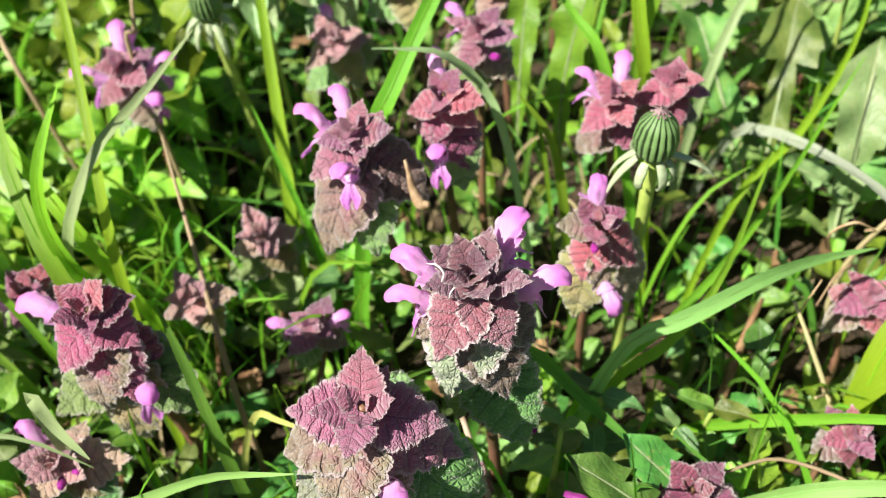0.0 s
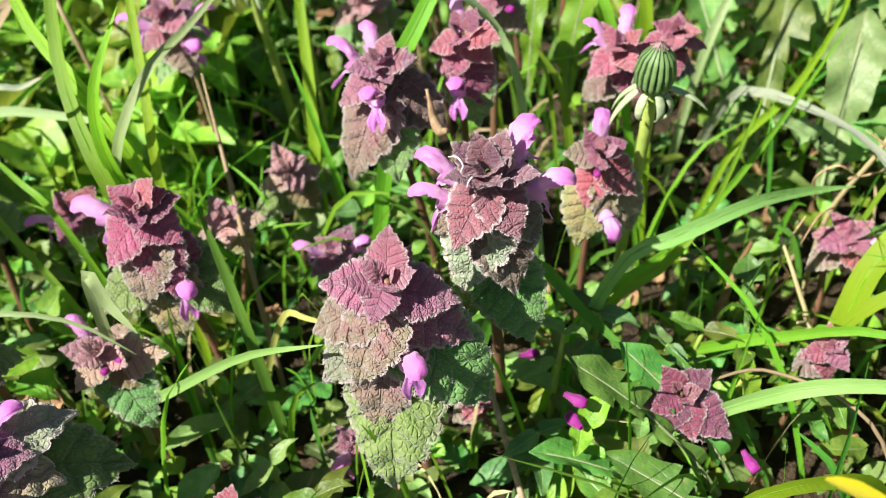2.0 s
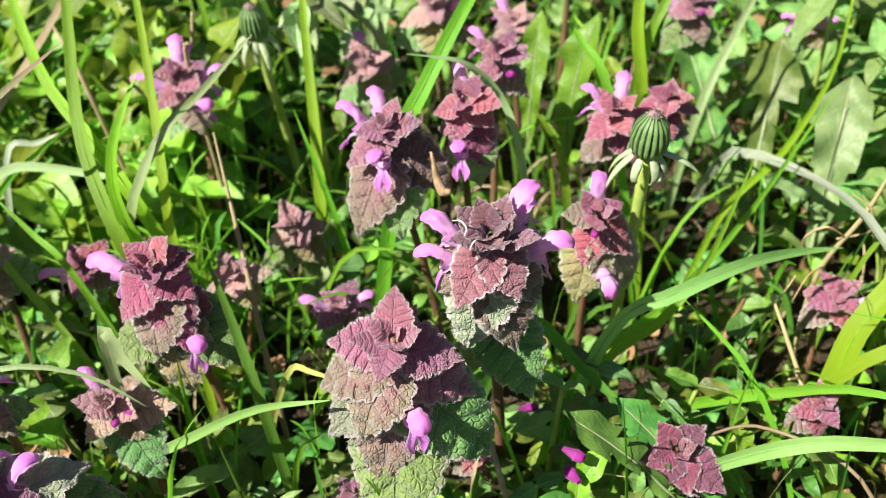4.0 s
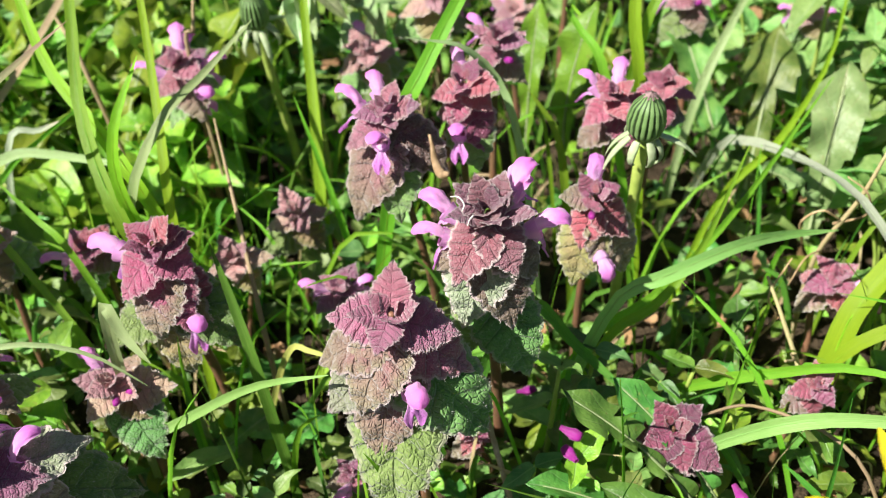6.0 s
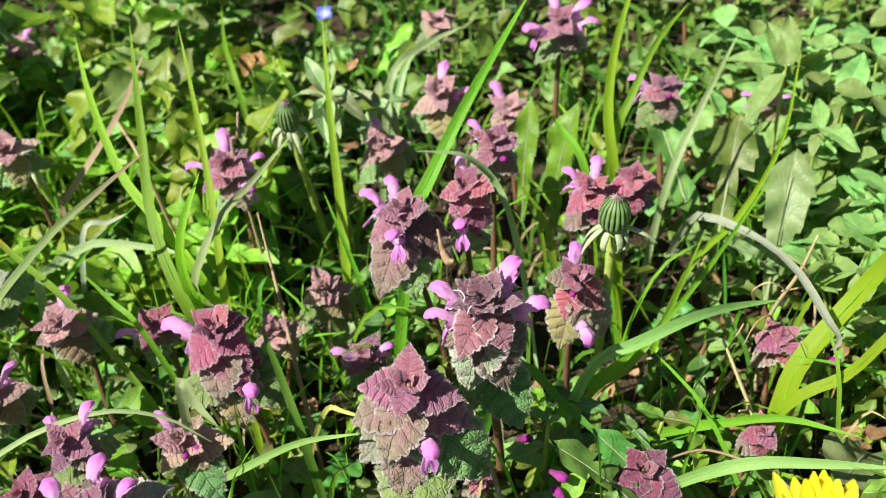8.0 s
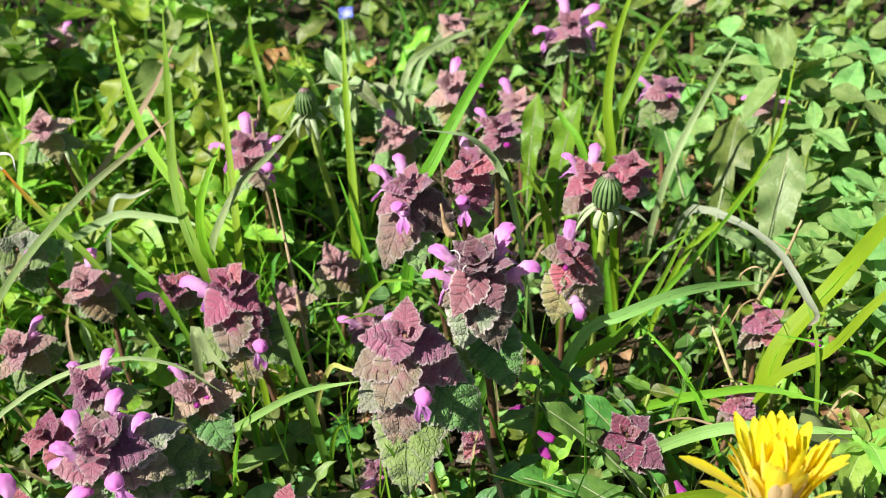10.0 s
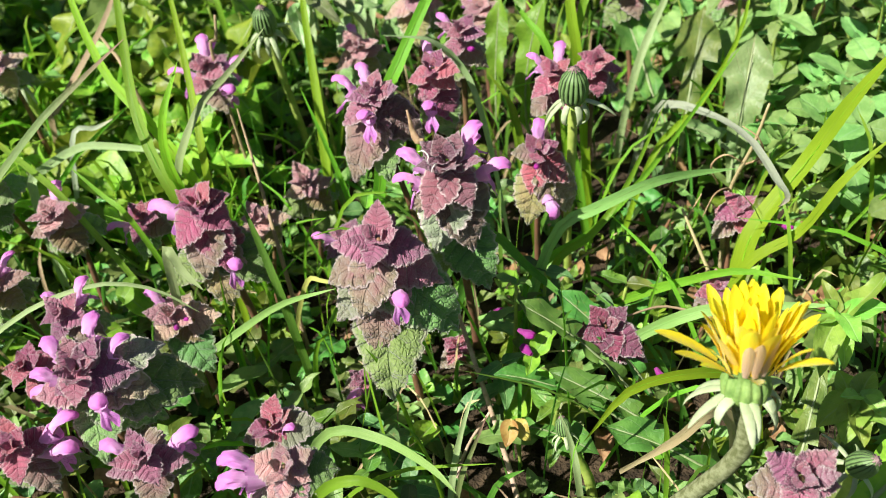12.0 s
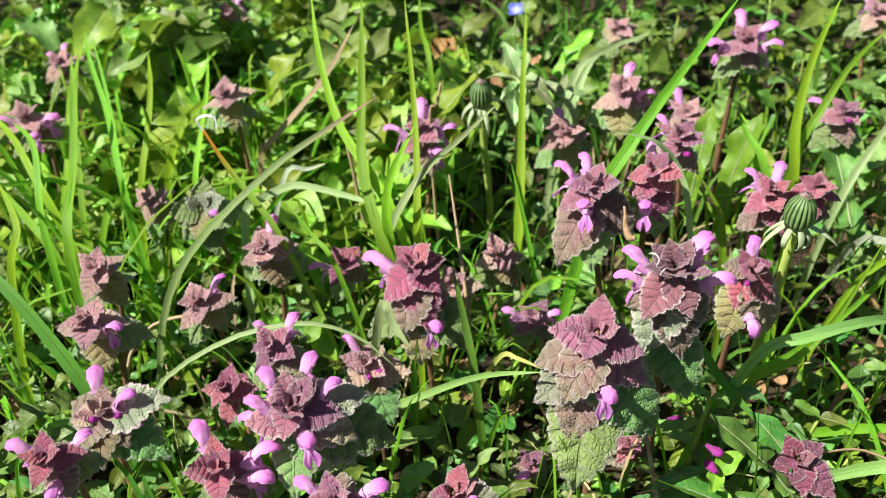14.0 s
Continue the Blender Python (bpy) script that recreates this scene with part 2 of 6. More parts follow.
FAMILIES = {  # young, grown, greening, green, deep green, frosted, shaded and olive leaves
    "mauve": [
        nettle_leaf_material("nettle_mauve_top", (0.623, 0.196, 0.337), (0.493, 0.141, 0.255), (0.180, 0.040, 0.070), (0.562, 0.320, 0.403), 0.5, 0.2),
        nettle_leaf_material("nettle_mauve", (0.388, 0.103, 0.186), (0.469, 0.157, 0.262), (0.100, 0.025, 0.042), (0.432, 0.290, 0.291), 0.55, 0.2)],
    "plum": [
        nettle_leaf_material("nettle_plum_top", (0.377, 0.111, 0.185), (0.293, 0.082, 0.142), (0.110, 0.026, 0.042), (0.475, 0.250, 0.314), 0.5, 0.24),
        nettle_leaf_material("nettle_plum", (0.262, 0.072, 0.121), (0.304, 0.102, 0.160), (0.080, 0.020, 0.030), (0.410, 0.230, 0.269), 0.5, 0.25)],
    "red": [
        nettle_leaf_material("nettle_red_top", (0.679, 0.152, 0.286), (0.533, 0.105, 0.200), (0.190, 0.026, 0.050), (0.562, 0.230, 0.314), 0.5, 0.16),
        nettle_leaf_material("nettle_red", (0.401, 0.072, 0.131), (0.477, 0.107, 0.182), (0.090, 0.015, 0.028), (0.432, 0.180, 0.202), 0.45, 0.18)],
    "crimson": [
        nettle_leaf_material("nettle_crimson_top", (0.440, 0.058, 0.166), (0.336, 0.043, 0.117), (0.130, 0.012, 0.032), (0.475, 0.130, 0.202), 0.4, 0.24),
        nettle_leaf_material("nettle_crimson", (0.314, 0.048, 0.117), (0.262, 0.050, 0.105), (0.090, 0.010, 0.022), (0.389, 0.140, 0.190), 0.45, 0.28)],
    "dusty": [
        nettle_leaf_material("nettle_dusty_top", (0.82, 0.40, 0.44), (0.70, 0.33, 0.36), (0.34, 0.110, 0.110), (0.70, 0.46, 0.40), 0.6, 0.22),
        nettle_leaf_material("nettle_dusty", (0.66, 0.35, 0.34), (0.62, 0.40, 0.32), (0.28, 0.110, 0.085), (0.56, 0.46, 0.28), 0.7, 0.22)],
}
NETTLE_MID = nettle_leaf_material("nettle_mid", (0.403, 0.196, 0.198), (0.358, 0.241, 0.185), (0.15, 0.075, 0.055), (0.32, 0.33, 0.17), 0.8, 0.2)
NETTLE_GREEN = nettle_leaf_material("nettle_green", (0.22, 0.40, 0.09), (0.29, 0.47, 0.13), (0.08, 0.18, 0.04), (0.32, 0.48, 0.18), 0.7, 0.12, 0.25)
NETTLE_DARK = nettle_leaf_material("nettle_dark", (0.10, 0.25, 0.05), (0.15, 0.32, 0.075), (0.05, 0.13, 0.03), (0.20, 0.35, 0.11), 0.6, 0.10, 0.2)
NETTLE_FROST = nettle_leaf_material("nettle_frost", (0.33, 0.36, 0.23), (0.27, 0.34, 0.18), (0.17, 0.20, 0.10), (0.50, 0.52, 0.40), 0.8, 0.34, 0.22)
# dusky brown copy: the shade on lower right leaves is painted into its colour
NETTLE_SHADED = nettle_leaf_material("nettle_shaded", (0.21, 0.085, 0.085), (0.17, 0.105, 0.075), (0.06, 0.028, 0.025), (0.20, 0.19, 0.11), 0.7, 0.34)
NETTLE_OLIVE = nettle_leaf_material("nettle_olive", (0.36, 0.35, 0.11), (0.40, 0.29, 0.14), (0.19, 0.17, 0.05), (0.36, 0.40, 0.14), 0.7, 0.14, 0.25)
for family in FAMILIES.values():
    family += [NETTLE_MID, NETTLE_GREEN, NETTLE_DARK, NETTLE_FROST, NETTLE_SHADED, NETTLE_OLIVE]
DOWN = plain_material("white_down", (0.80, 0.74, 0.74), (0.70, 0.62, 0.62), 3.0, 0.5, 0.4)
NETTLE_STEM = plain_material("nettle_stem", (0.22, 0.10, 0.06), (0.12, 0.08, 0.035), 90.0, 0.55)
HOOD = petal_material("hood_petal", (0.80, 0.24, 0.72), (0.92, 0.58, 0.87))
LIP = petal_material("lip_petal", (0.76, 0.26, 0.76), (0.90, 0.64, 0.90), 0.6, 0.45)
TUBE = petal_material("tube_petal", (0.78, 0.40, 0.74), (0.80, 0.58, 0.76))
FLOWER_BUD = petal_material("flower_bud", (0.40, 0.02, 0.32), (0.30, 0.03, 0.22))
GRASS = blade_material("grass_green", (0.28, 0.54, 0.035), (0.17, 0.42, 0.025))
GRASS_BRIGHT = blade_material("grass_bright", (0.40, 0.66, 0.03), (0.28, 0.54, 0.025), 0.55)
GRASS_DARK = blade_material("grass_dark", (0.15, 0.37, 0.045), (0.09, 0.26, 0.03))
GRASS_PALE = blade_material("grass_pale", (0.44, 0.56, 0.28), (0.32, 0.46, 0.18), 0.35)
GRASS_SOFT = blade_material("grass_soft", (0.32, 0.50, 0.16), (0.22, 0.40, 0.09), 0.35)
GRASS_GREY = blade_material("grass_grey", (0.50, 0.55, 0.44), (0.38, 0.45, 0.31), 0.3, (0.62, 0.52, 0.38), 0.9)
GRASS_BROWN_TIP = blade_material("grass_brown_tip", (0.24, 0.33, 0.12), (0.16, 0.26, 0.08), 0.25, (0.28, 0.17, 0.12), 0.85)
GRASS_RUST_TIP = blade_material("grass_rust_tip", (0.30, 0.45, 0.05), (0.22, 0.36, 0.04), 0.35, (0.62, 0.20, 0.03), 0.80)
GRASS_YELLOW = blade_material("grass_yellow", (0.52, 0.50, 0.14), (0.40, 0.42, 0.10), 0.3)
STRAW = blade_material("straw", (0.58, 0.47, 0.28), (0.42, 0.32, 0.17), 0.2, gloss=0.6)
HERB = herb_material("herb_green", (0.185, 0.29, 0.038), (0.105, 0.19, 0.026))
# light yellow-green leaves; doubles as a lit copy of HERB for sunny spots
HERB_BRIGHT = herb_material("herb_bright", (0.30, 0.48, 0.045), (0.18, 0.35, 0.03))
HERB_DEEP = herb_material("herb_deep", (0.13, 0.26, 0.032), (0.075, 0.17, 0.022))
HERB_LUSH = herb_material("herb_lush", (0.20, 0.56, 0.05), (0.14, 0.46, 0.04), 0.35)
HERB_PALE = herb_material("herb_pale", (0.28, 0.43, 0.12), (0.185, 0.32, 0.08), 0.35)
CLOVER_GREEN = herb_material("clover_green", (0.31, 0.50, 0.15), (0.21, 0.39, 0.10), 0.35, 0.55, (0.30, 0.46, 0.22))
HERB_BLUE = herb_material("herb_blue", (0.15, 0.27, 0.085), (0.09, 0.19, 0.055))
DANDELION_LEAF = herb_material("dandelion_leaf", (0.20, 0.32, 0.07), (0.12, 0.24, 0.05), vein=(0.36, 0.42, 0.2))
DANDELION_DULL = herb_material("dandelion_dull", (0.27, 0.38, 0.15), (0.20, 0.31, 0.11), 0.3, vein=(0.34, 0.26, 0.16))
DANDELION_DARK = herb_material("dandelion_dark", (0.13, 0.28, 0.05), (0.08, 0.20, 0.035), 0.25, vein=(0.2, 0.24, 0.14))
CUP_GREEN = plain_material("cup_green", (0.26, 0.40, 0.11), (0.14, 0.26, 0.06), 260.0, 0.5, 0.1)
def bud_material(name, light, dark, ribs):
    """Overlapping bracts: pale ridges with dark margins between them."""
    n = Nodes(name)
    coords = n.add("ShaderNodeTexCoord")
    uv = n.add("ShaderNodeSeparateXYZ")
    n.link(coords.outputs["UV"], uv.inputs[0])
    wobble = n.noise(coords.outputs["UV"], 6.0, 3.0, 0.6, (3.0, 12.0, 1.0))
    turn = n.math("ADD", n.math("MULTIPLY", uv.outputs[1], math.pi * ribs), n.math("MULTIPLY", wobble, 0.8))
    ridge = n.math("ABSOLUTE", n.math("COSINE", turn))
    color = n.mix(n.step(ridge, 0.05, 0.75), dark, light)
    color = n.mix(n.step(wobble, 0.5, 0.75, 0.0, 0.4), color, dark)
    return n.finish(color, 0.5, 0.05, None, ridge, 0.5, 0.0006)


BUD_GREEN = bud_material("bud_green", (0.15, 0.26, 0.085), (0.030, 0.055, 0.018), 17)
BUD_TIP = plain_material("bud_tip", (0.36, 0.24, 0.24), (0.10, 0.06, 0.06), 500.0, 0.7)
BRACT = plain_material("bract", (0.52, 0.60, 0.38), (0.40, 0.50, 0.27), 120.0, 0.55, 0.2)
DANDELION_STEM = plain_material("dandelion_stem", (0.42, 0.52, 0.12), (0.28, 0.40, 0.07), 60.0, 0.45, 0.1)
DOWNY_STEM = plain_material("downy_stem", (0.30, 0.33, 0.17), (0.13, 0.15, 0.05), 500.0, 0.8)
RAY = petal_material("ray_floret", (0.97, 0.85, 0.02), (0.97, 0.76, 0.015), through=0.5)
RAY_BACK = petal_material("ray_floret_dull", (0.80, 0.60, 0.30), (0.60, 0.42, 0.30), through=0.2)
SPEEDWELL = petal_material("speedwell_petal", (0.10, 0.16, 0.80), (0.65, 0.70, 0.95))
MIDRIB = plain_material("leaf_midrib", (0.27, 0.33, 0.16), (0.18, 0.24, 0.10), 120.0, 0.5)
TWIG = plain_material("twig", (0.56, 0.43, 0.31), (0.34, 0.24, 0.16), 150.0, 0.8)
DRY_LEAF = plain_material("dry_leaf", (0.44, 0.27, 0.13), (0.25, 0.13, 0.06), 200.0, 0.7, 0.2)
SHRIVELLED = plain_material("shrivelled", (0.66, 0.47, 0.27), (0.42, 0.27, 0.14), 400.0, 0.6, 0.15)
SPURGE = herb_material("spurge_green", (0.36, 0.58, 0.10), (0.26, 0.48, 0.07), 0.35, 0.4, (0.45, 0.62, 0.25))
PALE_HERB = herb_material("pale_herb", (0.38, 0.48, 0.24), (0.24, 0.38, 0.13), 0.3, 0.45, (0.5, 0.56, 0.36))
YELLOWED = herb_material("yellowed_leaf", (0.42, 0.29, 0.08), (0.30, 0.15, 0.04), 0.2, 0.5, (0.5, 0.4, 0.15))
SOIL = ground_material("soil")
WHITE_THREAD = plain_material("white_thread", (0.85, 0.83, 0.80), (0.7, 0.68, 0.64), 900.0, 0.5)


# ---------------------------------------------------------------- shapes
def grid(name, points, mat, closed=False):
    """A smooth sheet through an array of points, rows by columns; closed joins the last column to the first."""
    rows, cols = points.shape[:2]
    verts = points.reshape(-1, 3).tolist()
    wide = cols if closed else cols - 1
    faces, uvs = [], []
    for r in range(rows - 1):
        for c in range(wide):
            e = (c + 1) % cols
            faces.append((r * cols + c, (r + 1) * cols + c, (r + 1) * cols + e, r * cols + e))
            u0, u1, v0, v1 = r / (rows - 1), (r + 1) / (rows - 1), c / wide, (c + 1) / wide
            uvs += [(u0, v0), (u1, v0), (u1, v1), (u0, v1)]
    me = bpy.data.meshes.new(name)
    me.from_pydata(verts, [], faces)
    me.uv_layers.new(name="UVMap").data.foreach_set("uv", np.array(uvs, float).ravel())
    me.polygons.foreach_set("use_smooth", [True] * len(faces))
    me.materials.append(mat)
    me.update()
    return me


def downy(name, points, mat, count, margin, length, rng):
    """A sheet with fine hairs standing on its face and its margin, as thin slivers."""
    me = grid(name, points, mat)
    rows, cols = points.shape[:2]
    verts = [tuple(v.co) for v in me.vertices]
    faces = [tuple(f.vertices) for f in me.polygons]
    uv_old = np.zeros(len(me.loops) * 2)
    me.uv_layers[0].data.foreach_get("uv", uv_old)
    du, dv = np.gradient(points, axis=0), np.gradient(points, axis=1)
    face_up = np.cross(du, dv)
    face_up /= np.linalg.norm(face_up, axis=2)[:, :, None] + 1e-9
    plain = len(faces)
    for k in range(count + margin):
        r = rng.integers(2, rows - 1)
        c = rng.integers(0, cols) if k < count else rng.choice((0, cols - 1))
        foot, up = points[r, c], face_up[r, c]
        if k < count:
            foot = foot + du[r, c] * rng.uniform(-0.5, 0.5) + dv[r, c] * rng.uniform(-0.4, 0.4) * (0 < c < cols - 1)
            way = up + rng.normal(0, 0.45, 3)
        else:
            way = dv[r, c] / (np.linalg.norm(dv[r, c]) + 1e-9) * (1 if c else -1) + up * 0.3 + rng.normal(0, 0.35, 3)
        way = way / np.linalg.norm(way) * length * rng.uniform(0.5, 1.0)
        side = np.cross(way, rng.normal(0, 1, 3))
        side = side / (np.linalg.norm(side) + 1e-9) * length * 0.055
        n = len(verts)
        verts += [tuple(foot - side), tuple(foot + side), tuple(foot + way)]
        faces.append((n, n + 1, n + 2))
    out = bpy.data.meshes.new(name)
    out.from_pydata(verts, [], faces)
    layer = out.uv_layers.new(name="UVMap")
    layer.data.foreach_set("uv", np.concatenate([uv_old, np.zeros((len(faces) - plain) * 6)]))
    out.polygons.foreach_set("use_smooth", [True] * len(faces))
    out.polygons.foreach_set("material_index", [0] * plain + [1] * (len(faces) - plain))
    out.materials.append(mat)
    out.materials.append(DOWN)
    out.update()
    bpy.data.meshes.remove(me)
    return out


def joined(name, sheets, mat):
    """Many sheets, each an array of points, in one mesh."""
    verts, faces, uvs, start = [], [], [], 0
    for points in sheets:
        rows, cols = points.shape[:2]
        verts.append(points.reshape(-1, 3))
        r, c = np.meshgrid(np.arange(rows - 1), np.arange(cols - 1), indexing="ij")
        a = (start + r * cols + c).ravel()
        faces.append(np.stack([a, a + cols, a + cols + 1, a + 1], 1))
        u0, u1 = (r / (rows - 1)).ravel(), ((r + 1) / (rows - 1)).ravel()
        v0, v1 = (c / (cols - 1)).ravel(), ((c + 1) / (cols - 1)).ravel()
        uvs.append(np.stack([np.stack([u0, v0], 1), np.stack([u1, v0], 1), np.stack([u1, v1], 1), np.stack([u0, v1], 1)], 1).reshape(-1, 2))
        start += rows * cols
    me = bpy.data.meshes.new(name)
    me.from_pydata(np.concatenate(verts).tolist(), [], np.concatenate(faces).tolist())
    me.uv_layers.new(name="UVMap").data.foreach_set("uv", np.concatenate(uvs).ravel())
    me.polygons.foreach_set("use_smooth", [True] * len(me.polygons))
    me.materials.append(mat)
    me.update()
    return me


def smooth_line(points, count):
    """A Catmull-Rom line through a few points, as an array."""
    p = [Vector(q) for q in points]
    p = [p[0] * 2 - p[1]] + p + [p[-1] * 2 - p[-2]]
    out = []
    for n in range(count):
        s = n / (count - 1) * (len(p) - 3)
        k = min(int(s), len(p) - 4)
        f = s - k
        a, b, c, e = p[k:k + 4]
        out.append(0.5 * (2 * b + (c - a) * f + (2 * a - 5 * b + 4 * c - e) * f * f + (3 * b - a - 3 * c + e) * f ** 3))
    return np.array([tuple(q) for q in out])


def tube(points, radii, sides=8, count=12, squared=0.0, closed_end=True):
    """A round or four-sided pipe along a line."""
    line = smooth_line(points, count)
    radius = np.interp(np.linspace(0, 1, count), np.linspace(0, 1, len(radii)), radii)
    if closed_end:
        line, radius = np.vstack([line, line[-1:]]), np.append(radius, 1e-5)
    way = np.gradient(line, axis=0)
    way[-1] = way[-2]
    way /= np.linalg.norm(way, axis=1)[:, None] + 1e-12
    up = np.array((0.3, 0.5, 0.1))
    side = np.cross(way, up)
    side /= np.linalg.norm(side, axis=1)[:, None]
    other = np.cross(way, side)
    a = np.linspace(0, 2 * math.pi, sides, endpoint=False)
    r = 1 + squared * np.cos(4 * a)
    return line[:, None] + radius[:, None, None] * (side[:, None] * (np.cos(a) * r)[None, :, None] + other[:, None] * (np.sin(a) * r)[None, :, None])


def thing(name, at, label, category, group="", kind=""):
    ob = new(name)
    ob.empty_display_size = 0.005
    ob.location = at
    return tagged(ob, label, category, group, kind)


def part(name, me, parent, m=None, label=""):
    """One mesh object under a thing or a part; m is its pose in the thing's own space."""
    ob = new(name, me)
    ob.parent = parent
    if m is not None:
        ob.matrix_basis = m
    return tagged(ob, label)


def leaf_points(rng, bend=0.25, cup=0.10, width=1.0, tooth=0.12, quilt=0.03, per=6, cols=11):
    """A heart-shaped, scalloped leaf from its stalk at 0 to its tip at 1 along x, face up; the sheet bulges between the sunk veins."""
    t, v = np.linspace(0, 1, VEINS * per + 1), np.linspace(-1, 1, cols)
    phi = (1 - t) * radians(158)
    scallop = np.abs(np.cos(math.pi * VEINS * t)) ** 0.6
    r = np.interp(phi, np.radians((0, 12, 25, 55, 90, 130, 158)), (0.64, 0.53, 0.45, 0.40, 0.44, 0.455, 0.38))
    r = r * (1 + 0.3 * tooth - tooth * (1 - scallop) + rng.normal(0, 0.012, len(t)))
    edge_x, edge_y = 0.36 + r * np.cos(phi), r * np.sin(phi) * width
    edge_y[-1] = 0.004
    mid = t ** 1.9
    a = np.abs(v)
    x = mid[:, None] + (edge_x - mid)[:, None] * a[None, :]
    y = edge_y[:, None] * v[None, :]
    swell = np.abs(np.sin(math.pi * VEINS * t)) ** 0.7
    z = quilt * swell[:, None] * np.sin(math.pi * np.clip(a * 0.86 + 0.05, 0, 1))[None, :]
    z = z + 0.35 * quilt * np.sin(a * 15 + rng.uniform(0, 6))[None, :] * np.sin(math.pi * VEINS * t + 0.8)[:, None]
    z = z - cup * (y / 0.48) ** 2 * 0.6 + 0.05 * a[None, :] * np.sin(math.pi * t)[:, None]
    f1, f2 = rng.uniform(0, 6.28, 2)
    z = z + 0.028 * np.sin(5.5 * t + f1)[:, None] * v[None, :] + 0.025 * np.sin(11 * t + f2)[:, None] * a[None, :] ** 2
    line = np.linspace(-0.1, 1.05, 116)
    ang = bend * 2.2 * np.clip(line, 0, 2) ** 1.5
    run, lift = np.cumsum(np.cos(ang)) * 0.01, -np.cumsum(np.sin(ang)) * 0.01
    run, lift = run - np.interp(0, line, run), lift - np.interp(0, line, lift)
    at = np.interp(x, line, ang)
    px, pz = np.interp(x, line, run) + z * np.sin(at), np.interp(x, line, lift) + z * np.cos(at)
    end_x, end_z = px[-1, cols // 2], pz[-1, cols // 2]
    size, slope = math.hypot(end_x, end_z), math.atan2(end_z, end_x)
    c, k = math.cos(slope) / size, math.sin(slope) / size
    return np.stack([px * c + pz * k, y / size, pz * c - px * k], 2)


def blade_points(points, width, count=18, fold=0.25, twist=0.0, base_width=0.75, tip=0.05, face=None):
    """A grass blade along a line: it narrows to the tip, folded a little along its midrib."""
    line = smooth_line(points, count)
    s = np.linspace(0, 1, count)
    half = 0.5 * width * np.interp(s, (0, 0.15, 0.5, 0.8, 0.93, 1), (base_width, 0.9, 1.0, 0.72, 0.36, tip))
    way = np.gradient(line, axis=0)
    way /= np.linalg.norm(way, axis=1)[:, None]
    look_at = np.array(face if face is not None else (0.15, -0.75, 0.65))
    side = np.cross(way, look_at)
    side /= np.linalg.norm(side, axis=1)[:, None] + 1e-9
    front = np.cross(side, way)
    a = radians(twist) * (s - 0.4)
    across = side * np.cos(a)[:, None] + front * np.sin(a)[:, None]
    front = np.cross(across, way)
    v = np.array((-1, -0.5, 0, 0.5, 1))
    wave = 0.06 * width * np.sin(s * 14)[:, None] * v[None, :]
    dip = (np.abs(v)[None, :] * fold * half[:, None] + wave)[:, :, None]
    return line[:, None] + across[:, None] * (half[:, None] * v[None, :])[:, :, None] + front[:, None] * dip


def turn_to(direction, up=(0, 0, 1)):
    """A turn whose x runs along direction and whose z is as near up as it can be."""
    x = Vector(direction).normalized()
    y = Vector(up).cross(x)
    if y.length < 1e-4:
        y = Vector((0, 1, 0)).cross(x)
    y.normalize()
    return Matrix((x, y, x.cross(y))).transposed().to_4x4()


# ---------------------------------------------------------------- ground
def hills(x, y):
    return 0.004 * noise.noise(Vector((x * 9, y * 9, 0))) + 0.0025 * noise.noise(Vector((x * 31, y * 31, 4)))


def ground_sheet():
    steps = np.concatenate([-np.geomspace(0.9, 400, 16)[::-1], np.linspace(-0.85, 0.85, 90), np.geomspace(0.9, 400, 16)])
    pts = np.array([[(x, y + 0.2, hills(x, y) if abs(x) < 0.9 and abs(y) < 0.9 else 0.0) for y in steps] for x in steps])
    ob = new("ground", grid("ground", pts, SOIL))
    return tagged(ob, "dark damp soil under the meadow plants", "ground", kind="structure")


ground_sheet()
LEAF_RNG = np.random.default_rng(7)
YOUNG_SHAPES = [leaf_points(LEAF_RNG, b, 0.10, 1.0, 0.10, 0.027) for b in (-0.02, 0.12, 0.28)]
GROWN_SHAPES = [leaf_points(LEAF_RNG, b, 0.13, 1.06, 0.11, 0.034) for b in (0.08, 0.24, 0.40)]
MADE = {}


def nettle_leaves(mat, young):
    """The three leaf meshes of one material and age, made once."""
    key = (mat.name, young)
    if key not in MADE:
        shapes, count, fringe, length = (YOUNG_SHAPES, 380, 150, 0.042) if young else (GROWN_SHAPES, 460, 190, 0.030)
        MADE[key] = [downy("nettle_leaf", s, mat, count, fringe, length, LEAF_RNG) for s in shapes]
    return MADE[key]


YOUNG = {name: [nettle_leaves(m, True) for m in mats] for name, mats in FAMILIES.items()}
GROWN = {name: [nettle_leaves(m, False) for m in mats] for name, mats in FAMILIES.items()}


